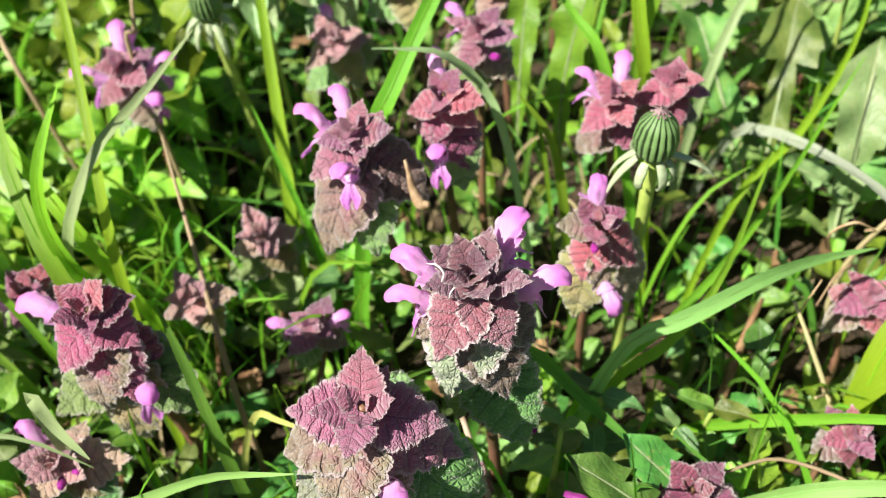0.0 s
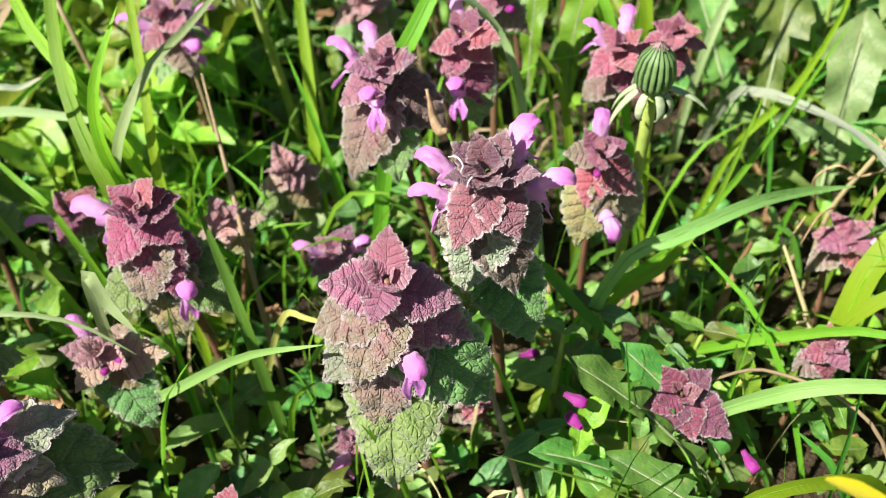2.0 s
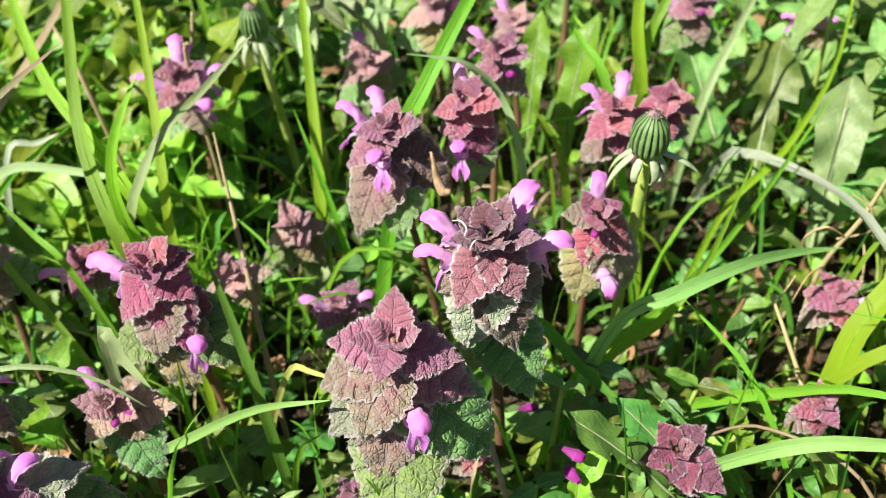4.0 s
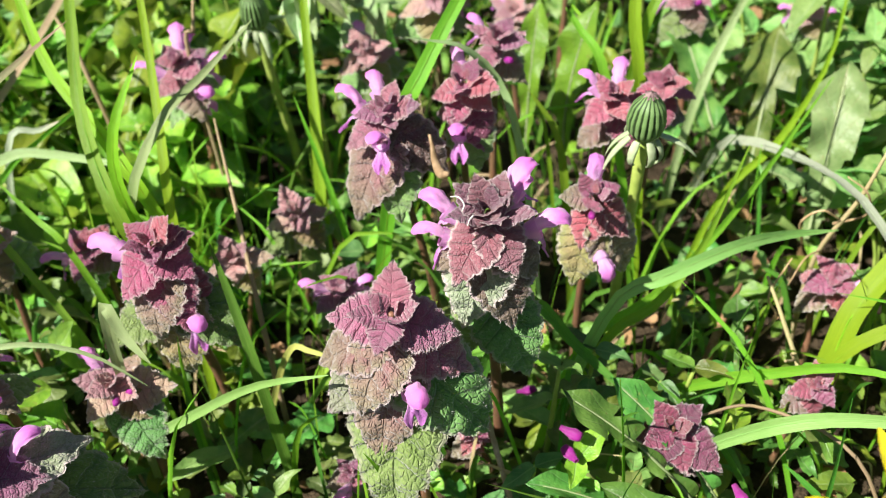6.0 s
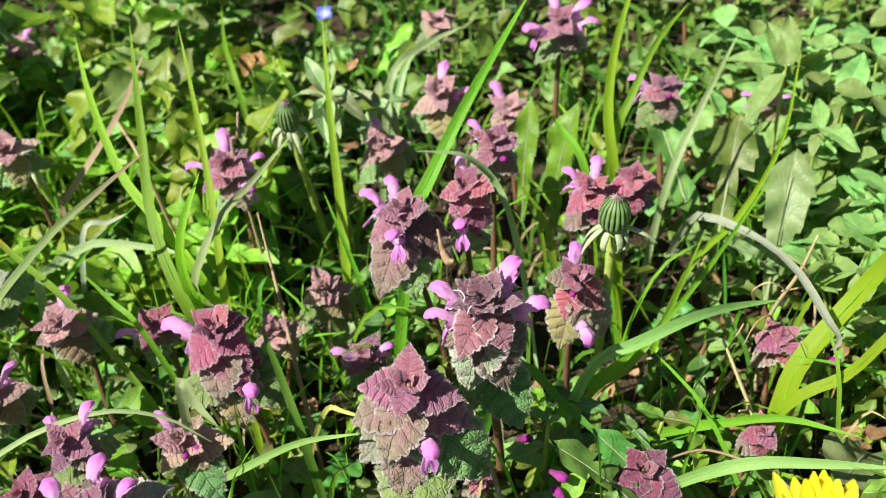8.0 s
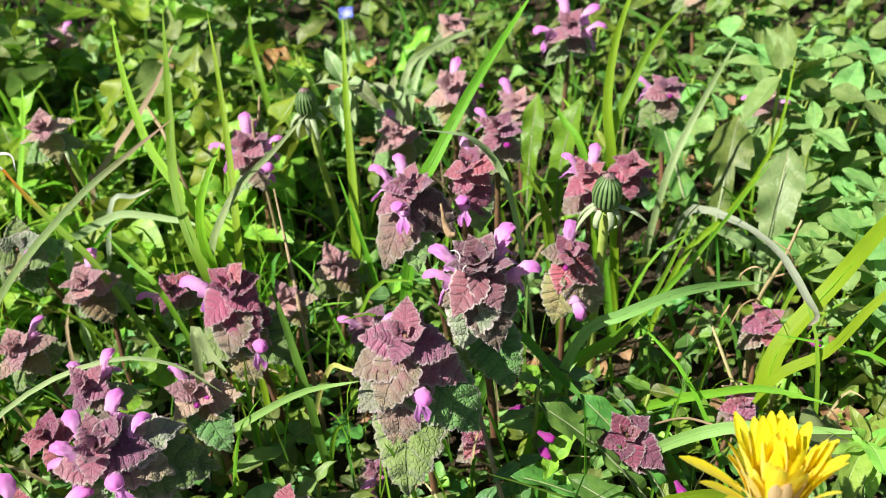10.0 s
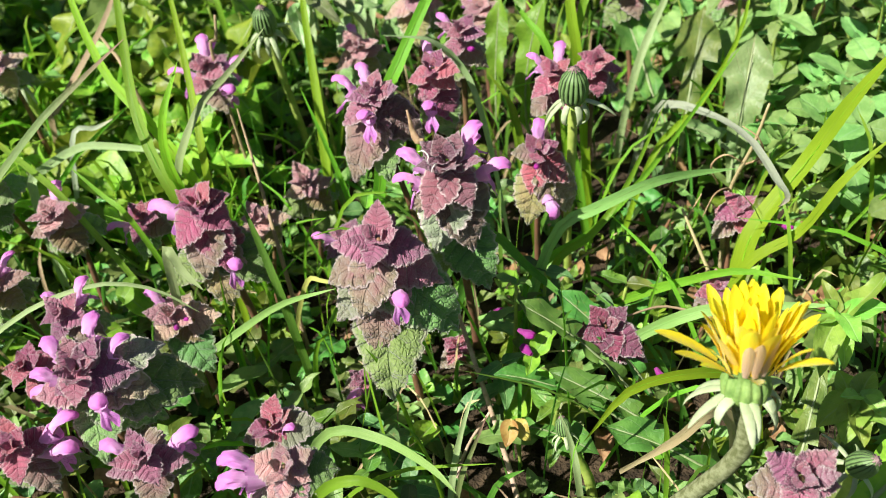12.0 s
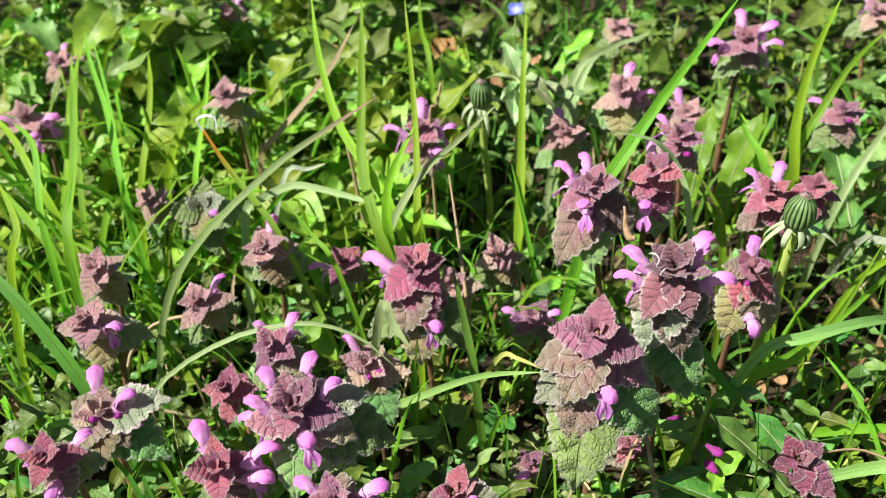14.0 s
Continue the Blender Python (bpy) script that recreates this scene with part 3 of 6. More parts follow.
# ---------------------------------------------------------------- dead-nettle flowers
def hood_mesh(seed):
    """The upper petal: a short deep spoon that arches over the mouth, its rim rolled a little outwards."""
    s = np.linspace(0, 1, 16)
    line = smooth_line([(5.5, 0, 5.4), (6.4, 0, 8.0), (8.2, 0, 10.2), (10.6, 0, 11.2), (13.0, 0, 10.6)], 16)
    wide = np.interp(s, (0, 0.2, 0.4, 0.62, 0.85, 0.95, 1), (1.8, 1.95, 2.2, 2.4, 2.2, 1.6, 0.9))
    a = np.radians(np.linspace(-100, 100, 17))
    way = np.gradient(line, axis=0)
    way /= np.linalg.norm(way, axis=1)[:, None]
    out = np.stack([-way[:, 2], np.zeros(16), way[:, 0]], 1)
    flare = 1 + (0.16 + 0.10 * np.sin(s * 22 + seed))[:, None] * (np.abs(a) / 1.75)[None, :] ** 6 * np.sin(s * 3.1)[:, None]
    puff = np.random.default_rng(seed).normal(0, 0.07, (6, 6))
    puff = np.kron(puff, np.ones((3, 3)))[:16, :17]
    puff = (puff + np.roll(puff, 1, 0) + np.roll(puff, 1, 1) + np.roll(puff, (1, 1), (0, 1))) / 2
    crease = (1 + 0.16 * np.cos(3 * a))[None, :] * (1 + 0.07 * np.sin(s * 13))[:, None]
    ring = out[:, None] * (np.cos(a)[None, :] * wide[:, None] * 0.46 * crease)[:, :, None]
    ring = ring + np.array((0, 1, 0)) * (np.sin(a)[None, :] * wide[:, None] * flare)[:, :, None]
    ring = ring * (1 + puff)[:, :, None]
    return downy("flower_hood", ((line[:, None] + ring) * 0.001)[:, ::-1], HOOD, 200, 60, 0.0006, LEAF_RNG)


def lip_mesh():
    s, v = np.linspace(0, 1, 18), np.linspace(-1, 1, 17)
    wide = np.interp(s, (0, 0.2, 0.34, 0.5, 0.8, 1), (2.4, 2.5, 1.3, 1.8, 3.2, 2.4))
    notch = 2.6 * np.exp(-(v / 0.28) ** 2)
    x = 6.0 + 7.4 * s[:, None] - notch[None, :] * s[:, None] ** 4 - 0.6 * (v ** 4)[None, :] * s[:, None]
    z = 4.2 - 1.6 * s[:, None] - 3.6 * s[:, None] ** 2 + 0.8 * np.cos(v * 6.28)[None, :] * s[:, None] - 0.5 * (v ** 2)[None, :]
    y = wide[:, None] * v[None, :]
    return grid("flower_lip", np.stack([x, y, z], 2) * 0.001, LIP)


HOODS, LIP_MESH = [hood_mesh(k) for k in (1, 2, 3, 4)], lip_mesh()
TUBE_MESH = grid("flower_tube", tube([(0, 0, 0), (0.0025, 0, 0.002), (0.005, 0, 0.0042), (0.0068, 0, 0.0062)], (0.0009, 0.0013, 0.0021, 0.0029), 10, 10, closed_end=False), TUBE, True)
NUB_MESH = grid("nettle_flower_bud", tube([(0, 0, 0), (0.002, 0, 0.0012), (0.004, 0, 0.0028), (0.0056, 0, 0.0046)], (0.0006, 0.0009, 0.0015, 0.0010), 9, 9), FLOWER_BUD, True)


def flower(plant, at, azimuth, lift, size, tilt=0.0, drooping=False):
    """One two-lipped flower: at is its foot in the plant's space; azimuth and lift in degrees."""
    a, e = radians(azimuth), radians(lift * 0.5 - 30)
    way = (math.cos(a) * math.cos(e), math.sin(a) * math.cos(e), math.sin(e))
    m = Matrix.Translation(at) @ turn_to(way) @ pose(0, 0, 0, tilt) @ Matrix.Scale(size, 4)
    f = part("flower", TUBE_MESH, plant, m, "small two-lipped pink-purple flower")
    part("hood", HOODS[int(abs(azimuth) + 7 * size * 10) % 4], f, None, "magenta hooded upper petal")
    if not drooping:
        part("lower_lip", LIP_MESH, f, None, "pale lilac lobed lower petal")
    return f


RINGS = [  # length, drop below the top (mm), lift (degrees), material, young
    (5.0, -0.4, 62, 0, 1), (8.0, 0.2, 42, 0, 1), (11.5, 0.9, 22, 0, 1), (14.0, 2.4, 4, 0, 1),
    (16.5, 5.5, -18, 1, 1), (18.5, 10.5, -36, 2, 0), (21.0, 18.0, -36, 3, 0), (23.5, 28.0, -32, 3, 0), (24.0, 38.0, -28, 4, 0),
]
NETTLE_LABEL = "purple dead-nettle with downy wrinkled leaves and pink flowers"


def dead_nettle(head, lean=(0, 0), size=1.0, spin=20.0, rings=8, flowers=(), buds=(), shift=0, label=NETTLE_LABEL, seed=0, family="mauve", crown=0, out=0.0015, leaves=()):
    """head: the tip's place; lean: the tip's sideways tilt; flowers: (azimuth, lift, drop mm, size); shift: greener (+) or redder (-)."""
    rng = random.Random(seed * 31 + int(1000 * abs(head[0])) + int(1000 * head[1]))
    tip = Vector(head)
    axis = Vector((lean[0], lean[1] - (0.30 if rings else 0), 1)).normalized()  # the open rosettes turn to the sun
    foot = Vector((tip.x - lean[0] * tip.z * 0.75 + rng.uniform(-0.006, 0.006), tip.y - lean[1] * tip.z * 0.75, -0.002))
    plant = thing("dead_nettle", foot, label, "wild flower", "dead-nettles in the grass")
    local = tip - foot
    low = local - axis * 0.03 * size
    if low.z > 0.004:
        line = [(0, 0, 0), (local.x * 0.15, local.y * 0.15, local.z * 0.35), tuple(low), tuple(local - axis * 0.001)]
    else:
        line = [(0, 0, 0), tuple(local * 0.3), tuple(local * 0.6), tuple(local - axis * 0.001)]
    part("stem", grid("nettle_stem", tube(line, (0.0019 * size, 0.0017 * size, 0.0013 * size, 0.0007), 8, 14, 0.12), NETTLE_STEM, True), plant)
    base_turn = Matrix((Vector((1, 0, 0)) - axis * axis.x, Vector((0, 1, 0)) - axis * axis.y, axis)).transposed()
    for k in range(rings):
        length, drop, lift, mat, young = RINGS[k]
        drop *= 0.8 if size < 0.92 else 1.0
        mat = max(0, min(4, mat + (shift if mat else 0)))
        if family == "dusty" and mat == 2:
            mat = 7
        if local.z - drop * 0.001 * size < 0.003:
            break
        for half in (0, 1):
            az = radians(spin + 90 * k + 180 * half + rng.uniform(-20, 20))
            e = radians(lift + 6 + rng.uniform(-13, 13))
            way = base_turn @ Vector((math.cos(az) * math.cos(e), math.sin(az) * math.cos(e), math.sin(e)))
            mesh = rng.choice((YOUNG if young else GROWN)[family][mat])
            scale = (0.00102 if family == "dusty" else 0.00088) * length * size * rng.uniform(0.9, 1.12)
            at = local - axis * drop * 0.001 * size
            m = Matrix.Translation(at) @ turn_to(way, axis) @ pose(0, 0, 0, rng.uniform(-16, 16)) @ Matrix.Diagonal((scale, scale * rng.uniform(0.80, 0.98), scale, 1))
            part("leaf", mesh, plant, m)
    for drop, around, lift, length, mat in leaves:
        az, e = radians(around), radians(lift)
        way = base_turn @ Vector((math.cos(az) * math.cos(e), math.sin(az) * math.cos(e), math.sin(e)))
        at = local - axis * drop * 0.001 + base_turn @ Vector((math.cos(az), math.sin(az), 0)) * 0.001
        wide = (1.06 * length if length < 14 else 14.8 + 0.48 * (length - 14)) * 0.001 * rng.uniform(0.95, 1.05)
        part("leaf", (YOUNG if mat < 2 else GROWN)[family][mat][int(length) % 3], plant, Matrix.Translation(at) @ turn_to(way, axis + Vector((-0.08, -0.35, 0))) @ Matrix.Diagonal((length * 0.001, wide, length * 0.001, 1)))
    for k in range(crown):
        az, e = radians(spin + 137.5 * k), radians(68 - 46 * k / crown + rng.uniform(-8, 8))
        at = local + base_turn @ Vector((math.cos(az), math.sin(az), 0)) * (0.0008 + 0.0028 * k / crown) * size - axis * (0.0005 + 0.002 * k / crown)
        way = base_turn @ Vector((math.cos(az) * math.cos(e), math.sin(az) * math.cos(e), math.sin(e)))
        long = (0.0042 + 0.0052 * k / crown) * size * rng.uniform(0.9, 1.15)
        part("leaf", rng.choice(YOUNG[family][k % 2]), plant, Matrix.Translation(at) @ turn_to(way, axis) @ pose(0, 0, 0, rng.uniform(-20, 20)) @ Matrix.Diagonal((long, long * 0.95, long, 1)))
    for az, lift, drop, big in flowers:
        a = radians(az)
        at = local - axis * (drop + 2.5) * 0.001 * size + base_turn @ Vector((math.cos(a), math.sin(a), 0)) * out
        flower(plant, at, az, lift, big * (0.44 + 0.56 * size), rng.uniform(-12, 12))
    for az, lift, drop in buds:
        a, e = radians(az), radians(lift - 35)
        at = local - axis * drop * 0.001 * size + Vector((math.cos(a), math.sin(a), 0)) * 0.003
        way = (math.cos(a) * math.cos(e), math.sin(a) * math.cos(e), math.sin(e))
        part("flower_bud", NUB_MESH, plant, Matrix.Translation(at) @ turn_to(way) @ Matrix.Scale(size, 4), "unopened crimson flower bud")
    return plant


# the heads nearest the camera
dead_nettle((-0.0371, 0.178, 0.121), (-0.05, -0.10), 0.95, 15, 0, [(160, 50, 8, 1.15), (116, 50, 5, 1.0), (-100, 42, 10, 1.0)], out=0.003, seed=1, crown=6,
            leaves=[(0, 55, 44, 7.2, 0), (1, -17, 5, 9.4, 1), (1, 155, 8, 5.1, 0), (2, -171, -1, 9.3, 0), (5, -158, -24, 15.5, 1), (3, -71, -8, 6.9, 0), (1, -109, 14, 6.2, 0), (8.8, -14, -47, 22.8, 6), (10.4, -140, -56, 31, 2), (16.5, -89, -53, 23.4, 3), (12, 90, -30, 18, 1), (5, 60, 0, 12, 1)])
dead_nettle((-0.0136, 0.190, 0.1216), (0.05, -0.15), 0.95, 60, 0, [(-96, 42, 18, 1.0), (92, 50, 3, 0.9)], seed=2, crown=5, family="red", out=0.003,
            leaves=[(0, 32, 54, 7.2, 0), (0, 121, 26, 5.3, 0), (3, 178, -29, 10.1, 0), (6, -129, -59, 10.5, 0), (3, -28, -32, 10.9, 0), (1, -26, 5, 11.1, 0), (8, -39, -63, 19.1, 1), (8.8, 147, -50, 13.6, 1), (14, -56, -63, 19.3, 3), (1, -95, 5, 6.5, 0), (8, 80, -25, 16, 1)])
C = dead_nettle((-0.0074, 0.120, 0.125), (0.02, -0.15), 1.05, 45, 0, [(152, 34, 7, 1.0), (-180, 10, 10, 0.95), (48, 66, 5, 1.05), (32, 74, 7, 0.9), (12, 10, 9, 1.05)], seed=3, crown=11, family="plum", out=0.0035,
                leaves=[(1, 152, 32, 10.2, 1), (0, 121, 53, 8.8, 1), (0, 73, 65, 5.8, 0), (0, -66, 12, 5, 0), (1, -165, 47, 4.4, 0), (1, 53, 48, 10, 1), (1, -121, -5, 5.5, 0), (0, 4, 42, 4.8, 0), (4, -129, -42, 18.3, 0), (3.5, -57, -38, 15.5, 1), (9.9, -62, -62, 27.2, 6), (9.9, -121, -62, 27, 5), (9, -21, -42, 17, 6), (6, -166, -46, 18.6, 2), (31.2, -55, -47, 26.8, 4), (28.8, -118, -57, 21, 3), (12, 90, -30, 20, 1)])
dead_nettle((0.0252, 0.164, 0.0952), (0.05, -0.12), 0.85, 75, 0, [(92, 106, 6, 1.05), (-72, -110, 16, 1.05)], buds=[(-100, 10, 5)], seed=4, crown=5, family="red", out=0.002,
            leaves=[(1, 133, 3, 5.3, 0), (1, 24, 2, 8, 0), (2, -115, 18, 6.6, 0), (4, -16, -45, 16.3, 1), (6, -114, -59, 13.3, 0), (2, 179, 3, 9.8, 2), (11, -116, -67, 24, 7), (9, -11, -61, 26.3, 2), (0, 77, 54, 3.9, 0), (5, 90, -10, 13, 1), (18, 60, -30, 18, 3)])
dead_nettle((-0.0311, 0.097, 0.1137), (0.02, -0.15), 1.0, 0, 0, [(-72, 18, 20, 1.0)], seed=5, crown=5, out=0.004,
            leaves=[(0, 84, 44, 11.1, 0), (0, 156, 37, 5.8, 0), (1, -5, 34, 7.4, 0), (1, -111, -23, 9.8, 0), (3, 176, -2, 15.1, 0), (4, -3, -18, 16, 1), (7.7, -124, -51, 23, 2), (8, -4, -41, 24.6, 1), (8, -177, -35, 22.8, 2), (15, -158, -44, 27, 5), (15, -108, -58, 33, 2), (16.5, -19, -49, 35.1, 4), (26, -95, -55, 41, 3), (6, 100, -20, 15, 1), (20, 80, -25, 25, 3)])
dead_nettle((-0.1012, 0.134, 0.1072), (0.0, -0.15), 1.0, 40, 0, [(156, 2, 9, 1.2), (136, -86, 10, 0.8), (-60, 18, 27, 1.0)], seed=6, crown=7, family="red", out=0.004,
            leaves=[(0, 16, 51, 9.7, 0), (1, 138, 7, 8.8, 0), (3, 9, 15, 11.5, 1), (1, -43, 46, 4.1, 0), (2, -77, -1, 7.1, 0), (3, -26, -35, 13.4, 0), (5, -145, -43, 17.5, 0), (8, -62, -52, 22, 1), (7, 170, -30, 15, 0), (14, -20, -45, 18, 1), (9.9, -106, -60, 23, 2), (20, -28, -38, 28, 4), (19.2, -81, -66, 29.9, 7), (12, 120, -20, 20, 1), (24, -150, -25, 24, 3)])
dead_nettle((-0.1265, 0.064, 0.099), (0.05, -0.12), 1.0, 30, 0, [(80, 60, 2, 1.0), (32, 50, 6, 0.98), (140, 46, 6, 1.0), (-176, -20, 12, 1.0), (-52, 40, 10, 1.0), (172, 26, 9, 0.9)], seed=7, crown=9, out=0.004,
            leaves=[(1, 59, 29, 10.5, 0), (0, 1, 22, 6.2, 0), (1, -91, -36, 11.1, 0), (1, 169, -6, 7.6, 0), (2, -147, -34, 10.1, 0), (3, 9, -14, 16.4, 1), (4, -22, -35, 11.7, 1), (6, 34, -8, 25.7, 5), (6, 2, -28, 22.5, 2), (11, 19, -28, 35.9, 4), (12, 2, -48, 27.5, 3), (6, -172, -22, 18, 1), (3, 87, 33, 12, 2), (3, 121, 38, 12, 1), (14, 150, -20, 24, 3), (16, -80, -45, 22, 3)])
dead_nettle((-0.149, 0.101, 0.088), (-0.05, -0.05), 0.85, 55, 7, [(60, 62, 5, 1.0), (150, 40, 6, 0.9)], seed=8)
dead_nettle((-0.168, 0.094, 0.070), (-0.05, -0.10), 0.8, 10, 6, [], shift=-1, seed=9, family="red")
dead_nettle((-0.118, 0.115, 0.070), (0.05, -0.10), 0.8, 70, 6, [(150, 45, 4, 1.0)], buds=[(-30, 20, 4), (-70, 15, 5)], seed=10, family="dusty", leaves=[(9, -55, -30, 23, 4), (8, 5, 4, 16, 1)])

# behind the grey-green bud and further back
dead_nettle((0.036, 0.206, 0.104), (-0.03, -0.10), 0.9, 30, 7, [(150, 60, 4, 0.95), (70, 72, 4, 1.0)], shift=-1, seed=11, family="red")
dead_nettle((0.054, 0.211, 0.105), (0.05, -0.10), 0.8, 0, 7, [], shift=-1, seed=12, family="red")
dead_nettle((-0.055, 0.274, 0.090), (0.0, -0.10), 0.9, 20, 7, [(120, 60, 4, 1.0)], seed=13, family="dusty")
dead_nettle((-0.002, 0.229, 0.116), (0.05, -0.10), 0.95, 60, 7, [(140, 55, 5, 0.9)], buds=[(-60, 10, 10)], seed=14)
dead_nettle((-0.028, 0.297, 0.104), (0.0, -0.10), 0.95, 10, 7, [(75, 70, 4, 1.1), (0, 20, 8, 1.0)], seed=15, family="dusty")
dead_nettle((0.006, 0.298, 0.092), (0.0, -0.10), 0.9, 50, 7, [(120, 70, 4, 1.1)], seed=16, family="dusty")
dead_nettle((-0.123, 0.244, 0.104), (0.0, -0.08), 1.0, 40, 7, [(95, 70, 4, 1.1), (10, 20, 6, 1.0), (-40, 0, 12, 1.0), (185, 10, 7, 1.1), (80, 40, 5, 1.0)], seed=17)
dead_nettle((0.036, 0.353, 0.112), (0.0, -0.10), 1.0, 35, 7, [(100, 65, 4, 1.2), (30, 45, 5, 1.2), (-15, 10, 8, 1.2), (190, 15, 8, 1.2)], seed=18)
dead_nettle((0.083, 0.305, 0.094), (-0.03, -0.08), 0.9, 20, 7, [(165, 25, 5, 1.1)], buds=[(-80, 20, 5)], seed=19)
dead_nettle((0.140, 0.319, 0.077), (0.0, -0.08), 0.7, 45, 7, [(170, 20, 5, 0.9), (0, 10, 7, 0.8)], seed=20, family="dusty")
dead_nettle((-0.0935, 0.170, 0.0690), (0.0, -0.10), 0.7, 20, 6, [], seed=48, family="dusty", label="young purple dead-nettle without open flowers")
dead_nettle((-0.078, 0.200, 0.064), (0.0, -0.10), 0.8, 30, 7, [], seed=21, family="dusty", label="young purple dead-nettle without open flowers")
dead_nettle((-0.058, 0.163, 0.061), (0.05, -0.08), 0.75, 65, 7, [(175, 20, 4, 0.9), (10, 40, 5, 0.8)], seed=22)
dead_nettle((-0.014, 0.127, 0.028), (0.0, -0.10), 0.55, 45, 7, [], shift=-1, seed=23, family="red", label="small reddish dead-nettle seedling on the soil")
dead_nettle((0.0436, 0.108, 0.0529), (0.02, -0.30), 0.85, 15, 0, [(-45, -5, 16, 0.8)], seed=24, crown=5, family="crimson", label="flat-topped crimson dead-nettle rosette of pointed leaves",
            leaves=[(1, -149, 2, 9.7, 0), (1, 127, 31, 8.9, 0), (2, 35, 25, 10.2, 1), (3, -42, -10, 16.5, 1), (2, -77, -21, 11.6, 0), (2, -114, -13, 10.1, 1), (0, -4, 38, 5.2, 0), (0, 138, 43, 3.7, 0), (6, -29, -32, 19.7, 1), (5, 150, -10, 14, 1)])
dead_nettle((-0.174, 0.160, 0.088), (0.0, -0.12), 0.85, 25, 7, [(95, 68, 3, 1.0)], seed=25, family="dusty")
dead_nettle((-0.144, 0.171, 0.075), (0.0, -0.08), 0.75, 60, 7, [(200, 5, 6, 1.0)], seed=26, family="red")
dead_nettle((-0.195, 0.133, 0.077), (-0.05, -0.08), 0.8, 40, 7, [(55, 50, 4, 1.0)], seed=27, family="dusty")
dead_nettle((-0.224, 0.101, 0.090), (-0.03, -0.12), 0.9, 20, 7, [(-20, 12, 4, 0.9)], seed=28, family="dusty")
dead_nettle((-0.240, 0.135, 0.088), (0.0, -0.08), 0.8, 60, 7, [], seed=29, family="dusty", label="faded brownish dead-nettle among low leaves")
dead_nettle((-0.211, 0.179, 0.093), (0.02, -0.45), 0.7, 10, 0, [(-30, 25, 5, 0.8)], seed=30, family="dusty", label="pale green dead-nettle with one pink flower",
            leaves=[(0, 60, 50, 7, 5), (0, 170, 40, 7, 5), (1, 20, 20, 12, 5), (2, 100, 15, 15, 3), (2, -160, 0, 14, 3), (3, -90, -15, 13, 7), (3, -25, -10, 15, 3), (6, -130, -30, 16, 3), (9, 40, -20, 18, 3), (9, -70, -40, 18, 4)])
dead_nettle((-0.2028, 0.068, 0.0804), (0.0, -0.05), 0.95, 45, 0, [(120, 74, 5, 1.15), (4, 66, 4, 1.1)], buds=[(-75, 40, 3), (-10, 30, 5)], seed=31, crown=5, family="dusty",
            leaves=[(1, 121, 16, 7.5, 2), (1, 36, 19, 6.1, 1), (2, -158, -18, 10.9, 1), (3, -71, -40, 19.5, 7), (2, -30, -33, 16.6, 2), (4, 16, 9, 25.3, 5), (6, -10, -28, 27.8, 4), (3, -98, -30, 13.6, 2), (5, 160, -10, 18, 2)])
dead_nettle((-0.200, 0.035, 0.092), (0.0, -0.10), 0.8, 20, 7, [(170, 25, 5, 1.0), (60, 20, 8, 0.9), (-70, -5, 12, 0.9)], seed=32, family="red")
dead_nettle((-0.149, 0.048, 0.082), (0.0, -0.10), 0.95, 30, 7, [(140, 60, 5, 1.15), (20, 25, 6, 1.2), (0, 0, 9, 1.0)], seed=33, family="red")
dead_nettle((-0.0749, 0.066, 0.0627), (0.0, -0.12), 0.85, 50, 0, [(-24, 58, 6, 0.7)], seed=34, crown=6, family="red",
            leaves=[(0, 68, 41, 9.1, 0), (1, -12, 10, 5.8, 0), (1, -167, -11, 6.9, 0), (2, -120, -42, 7, 0), (2, -17, -21, 10.7, 1), (4, -2, 0, 16.9, 5), (6, -3, -37, 19.1, 4), (4, -164, -14, 9.9, 2), (8, -80, -40, 16, 3)])
dead_nettle((-0.110, 0.047, 0.074), (0.0, -0.10), 0.9, 15, 7, [(160, 20, 6, 1.0), (30, 30, 7, 1.1)], seed=35)
dead_nettle((-0.0605, 0.034, 0.0833), (0.0, -0.15), 0.9, 55, 0, [(-180, 26, 5, 1.2), (-168, 2, 6, 1.2)], seed=36, crown=6, family="dusty", out=0.002,
            leaves=[(0, 92, 52, 5.9, 0), (0, -16, 29, 3.9, 0), (1, -97, -60, 4.2, 0), (2, 167, 6, 10.4, 0), (2, 23, 10, 9.2, 0), (4, -22, -14, 7.4, 0), (5, -128, -39, 10.4, 0), (6, 8, -13, 14.5, 4), (7, -174, -42, 19.9, 5), (5, -70, -35, 12, 0), (9, -60, -40, 16, 3)])
dead_nettle((0.0796, 0.014, 0.0914), (0.0, -0.10), 0.9, 25, 0, [], seed=37, crown=6, label="dusky purple dead-nettle below the yellow dandelion",
            leaves=[(0, 74, 71, 4, 0), (0, -43, 36, 3.4, 0), (1, -132, 19, 4, 0), (2, 139, 20, 9.7, 0), (2, 27, 26, 10.9, 1), (3, -6, -11, 9.8, 1), (3, -152, -40, 6.3, 0), (3, -52, -56, 8.1, 0), (5, 168, -18, 12.1, 2), (3, -100, -40, 10, 0), (8, -90, -45, 16, 2)])
dead_nettle((0.107, 0.165, 0.057), (0.05, -0.10), 0.75, 35, 7, [(-30, 10, 5, 0.8)], shift=-1, seed=38, family="red")
dead_nettle((0.087, 0.120, 0.056), (0.0, -0.10), 0.6, 10, 7, [], shift=-1, seed=39, family="red")
dead_nettle((-0.229, 0.258, 0.110), (0.0, -0.08), 0.8, 20, 7, [], seed=40, family="dusty", label="faded brownish dead-nettle among low leaves")
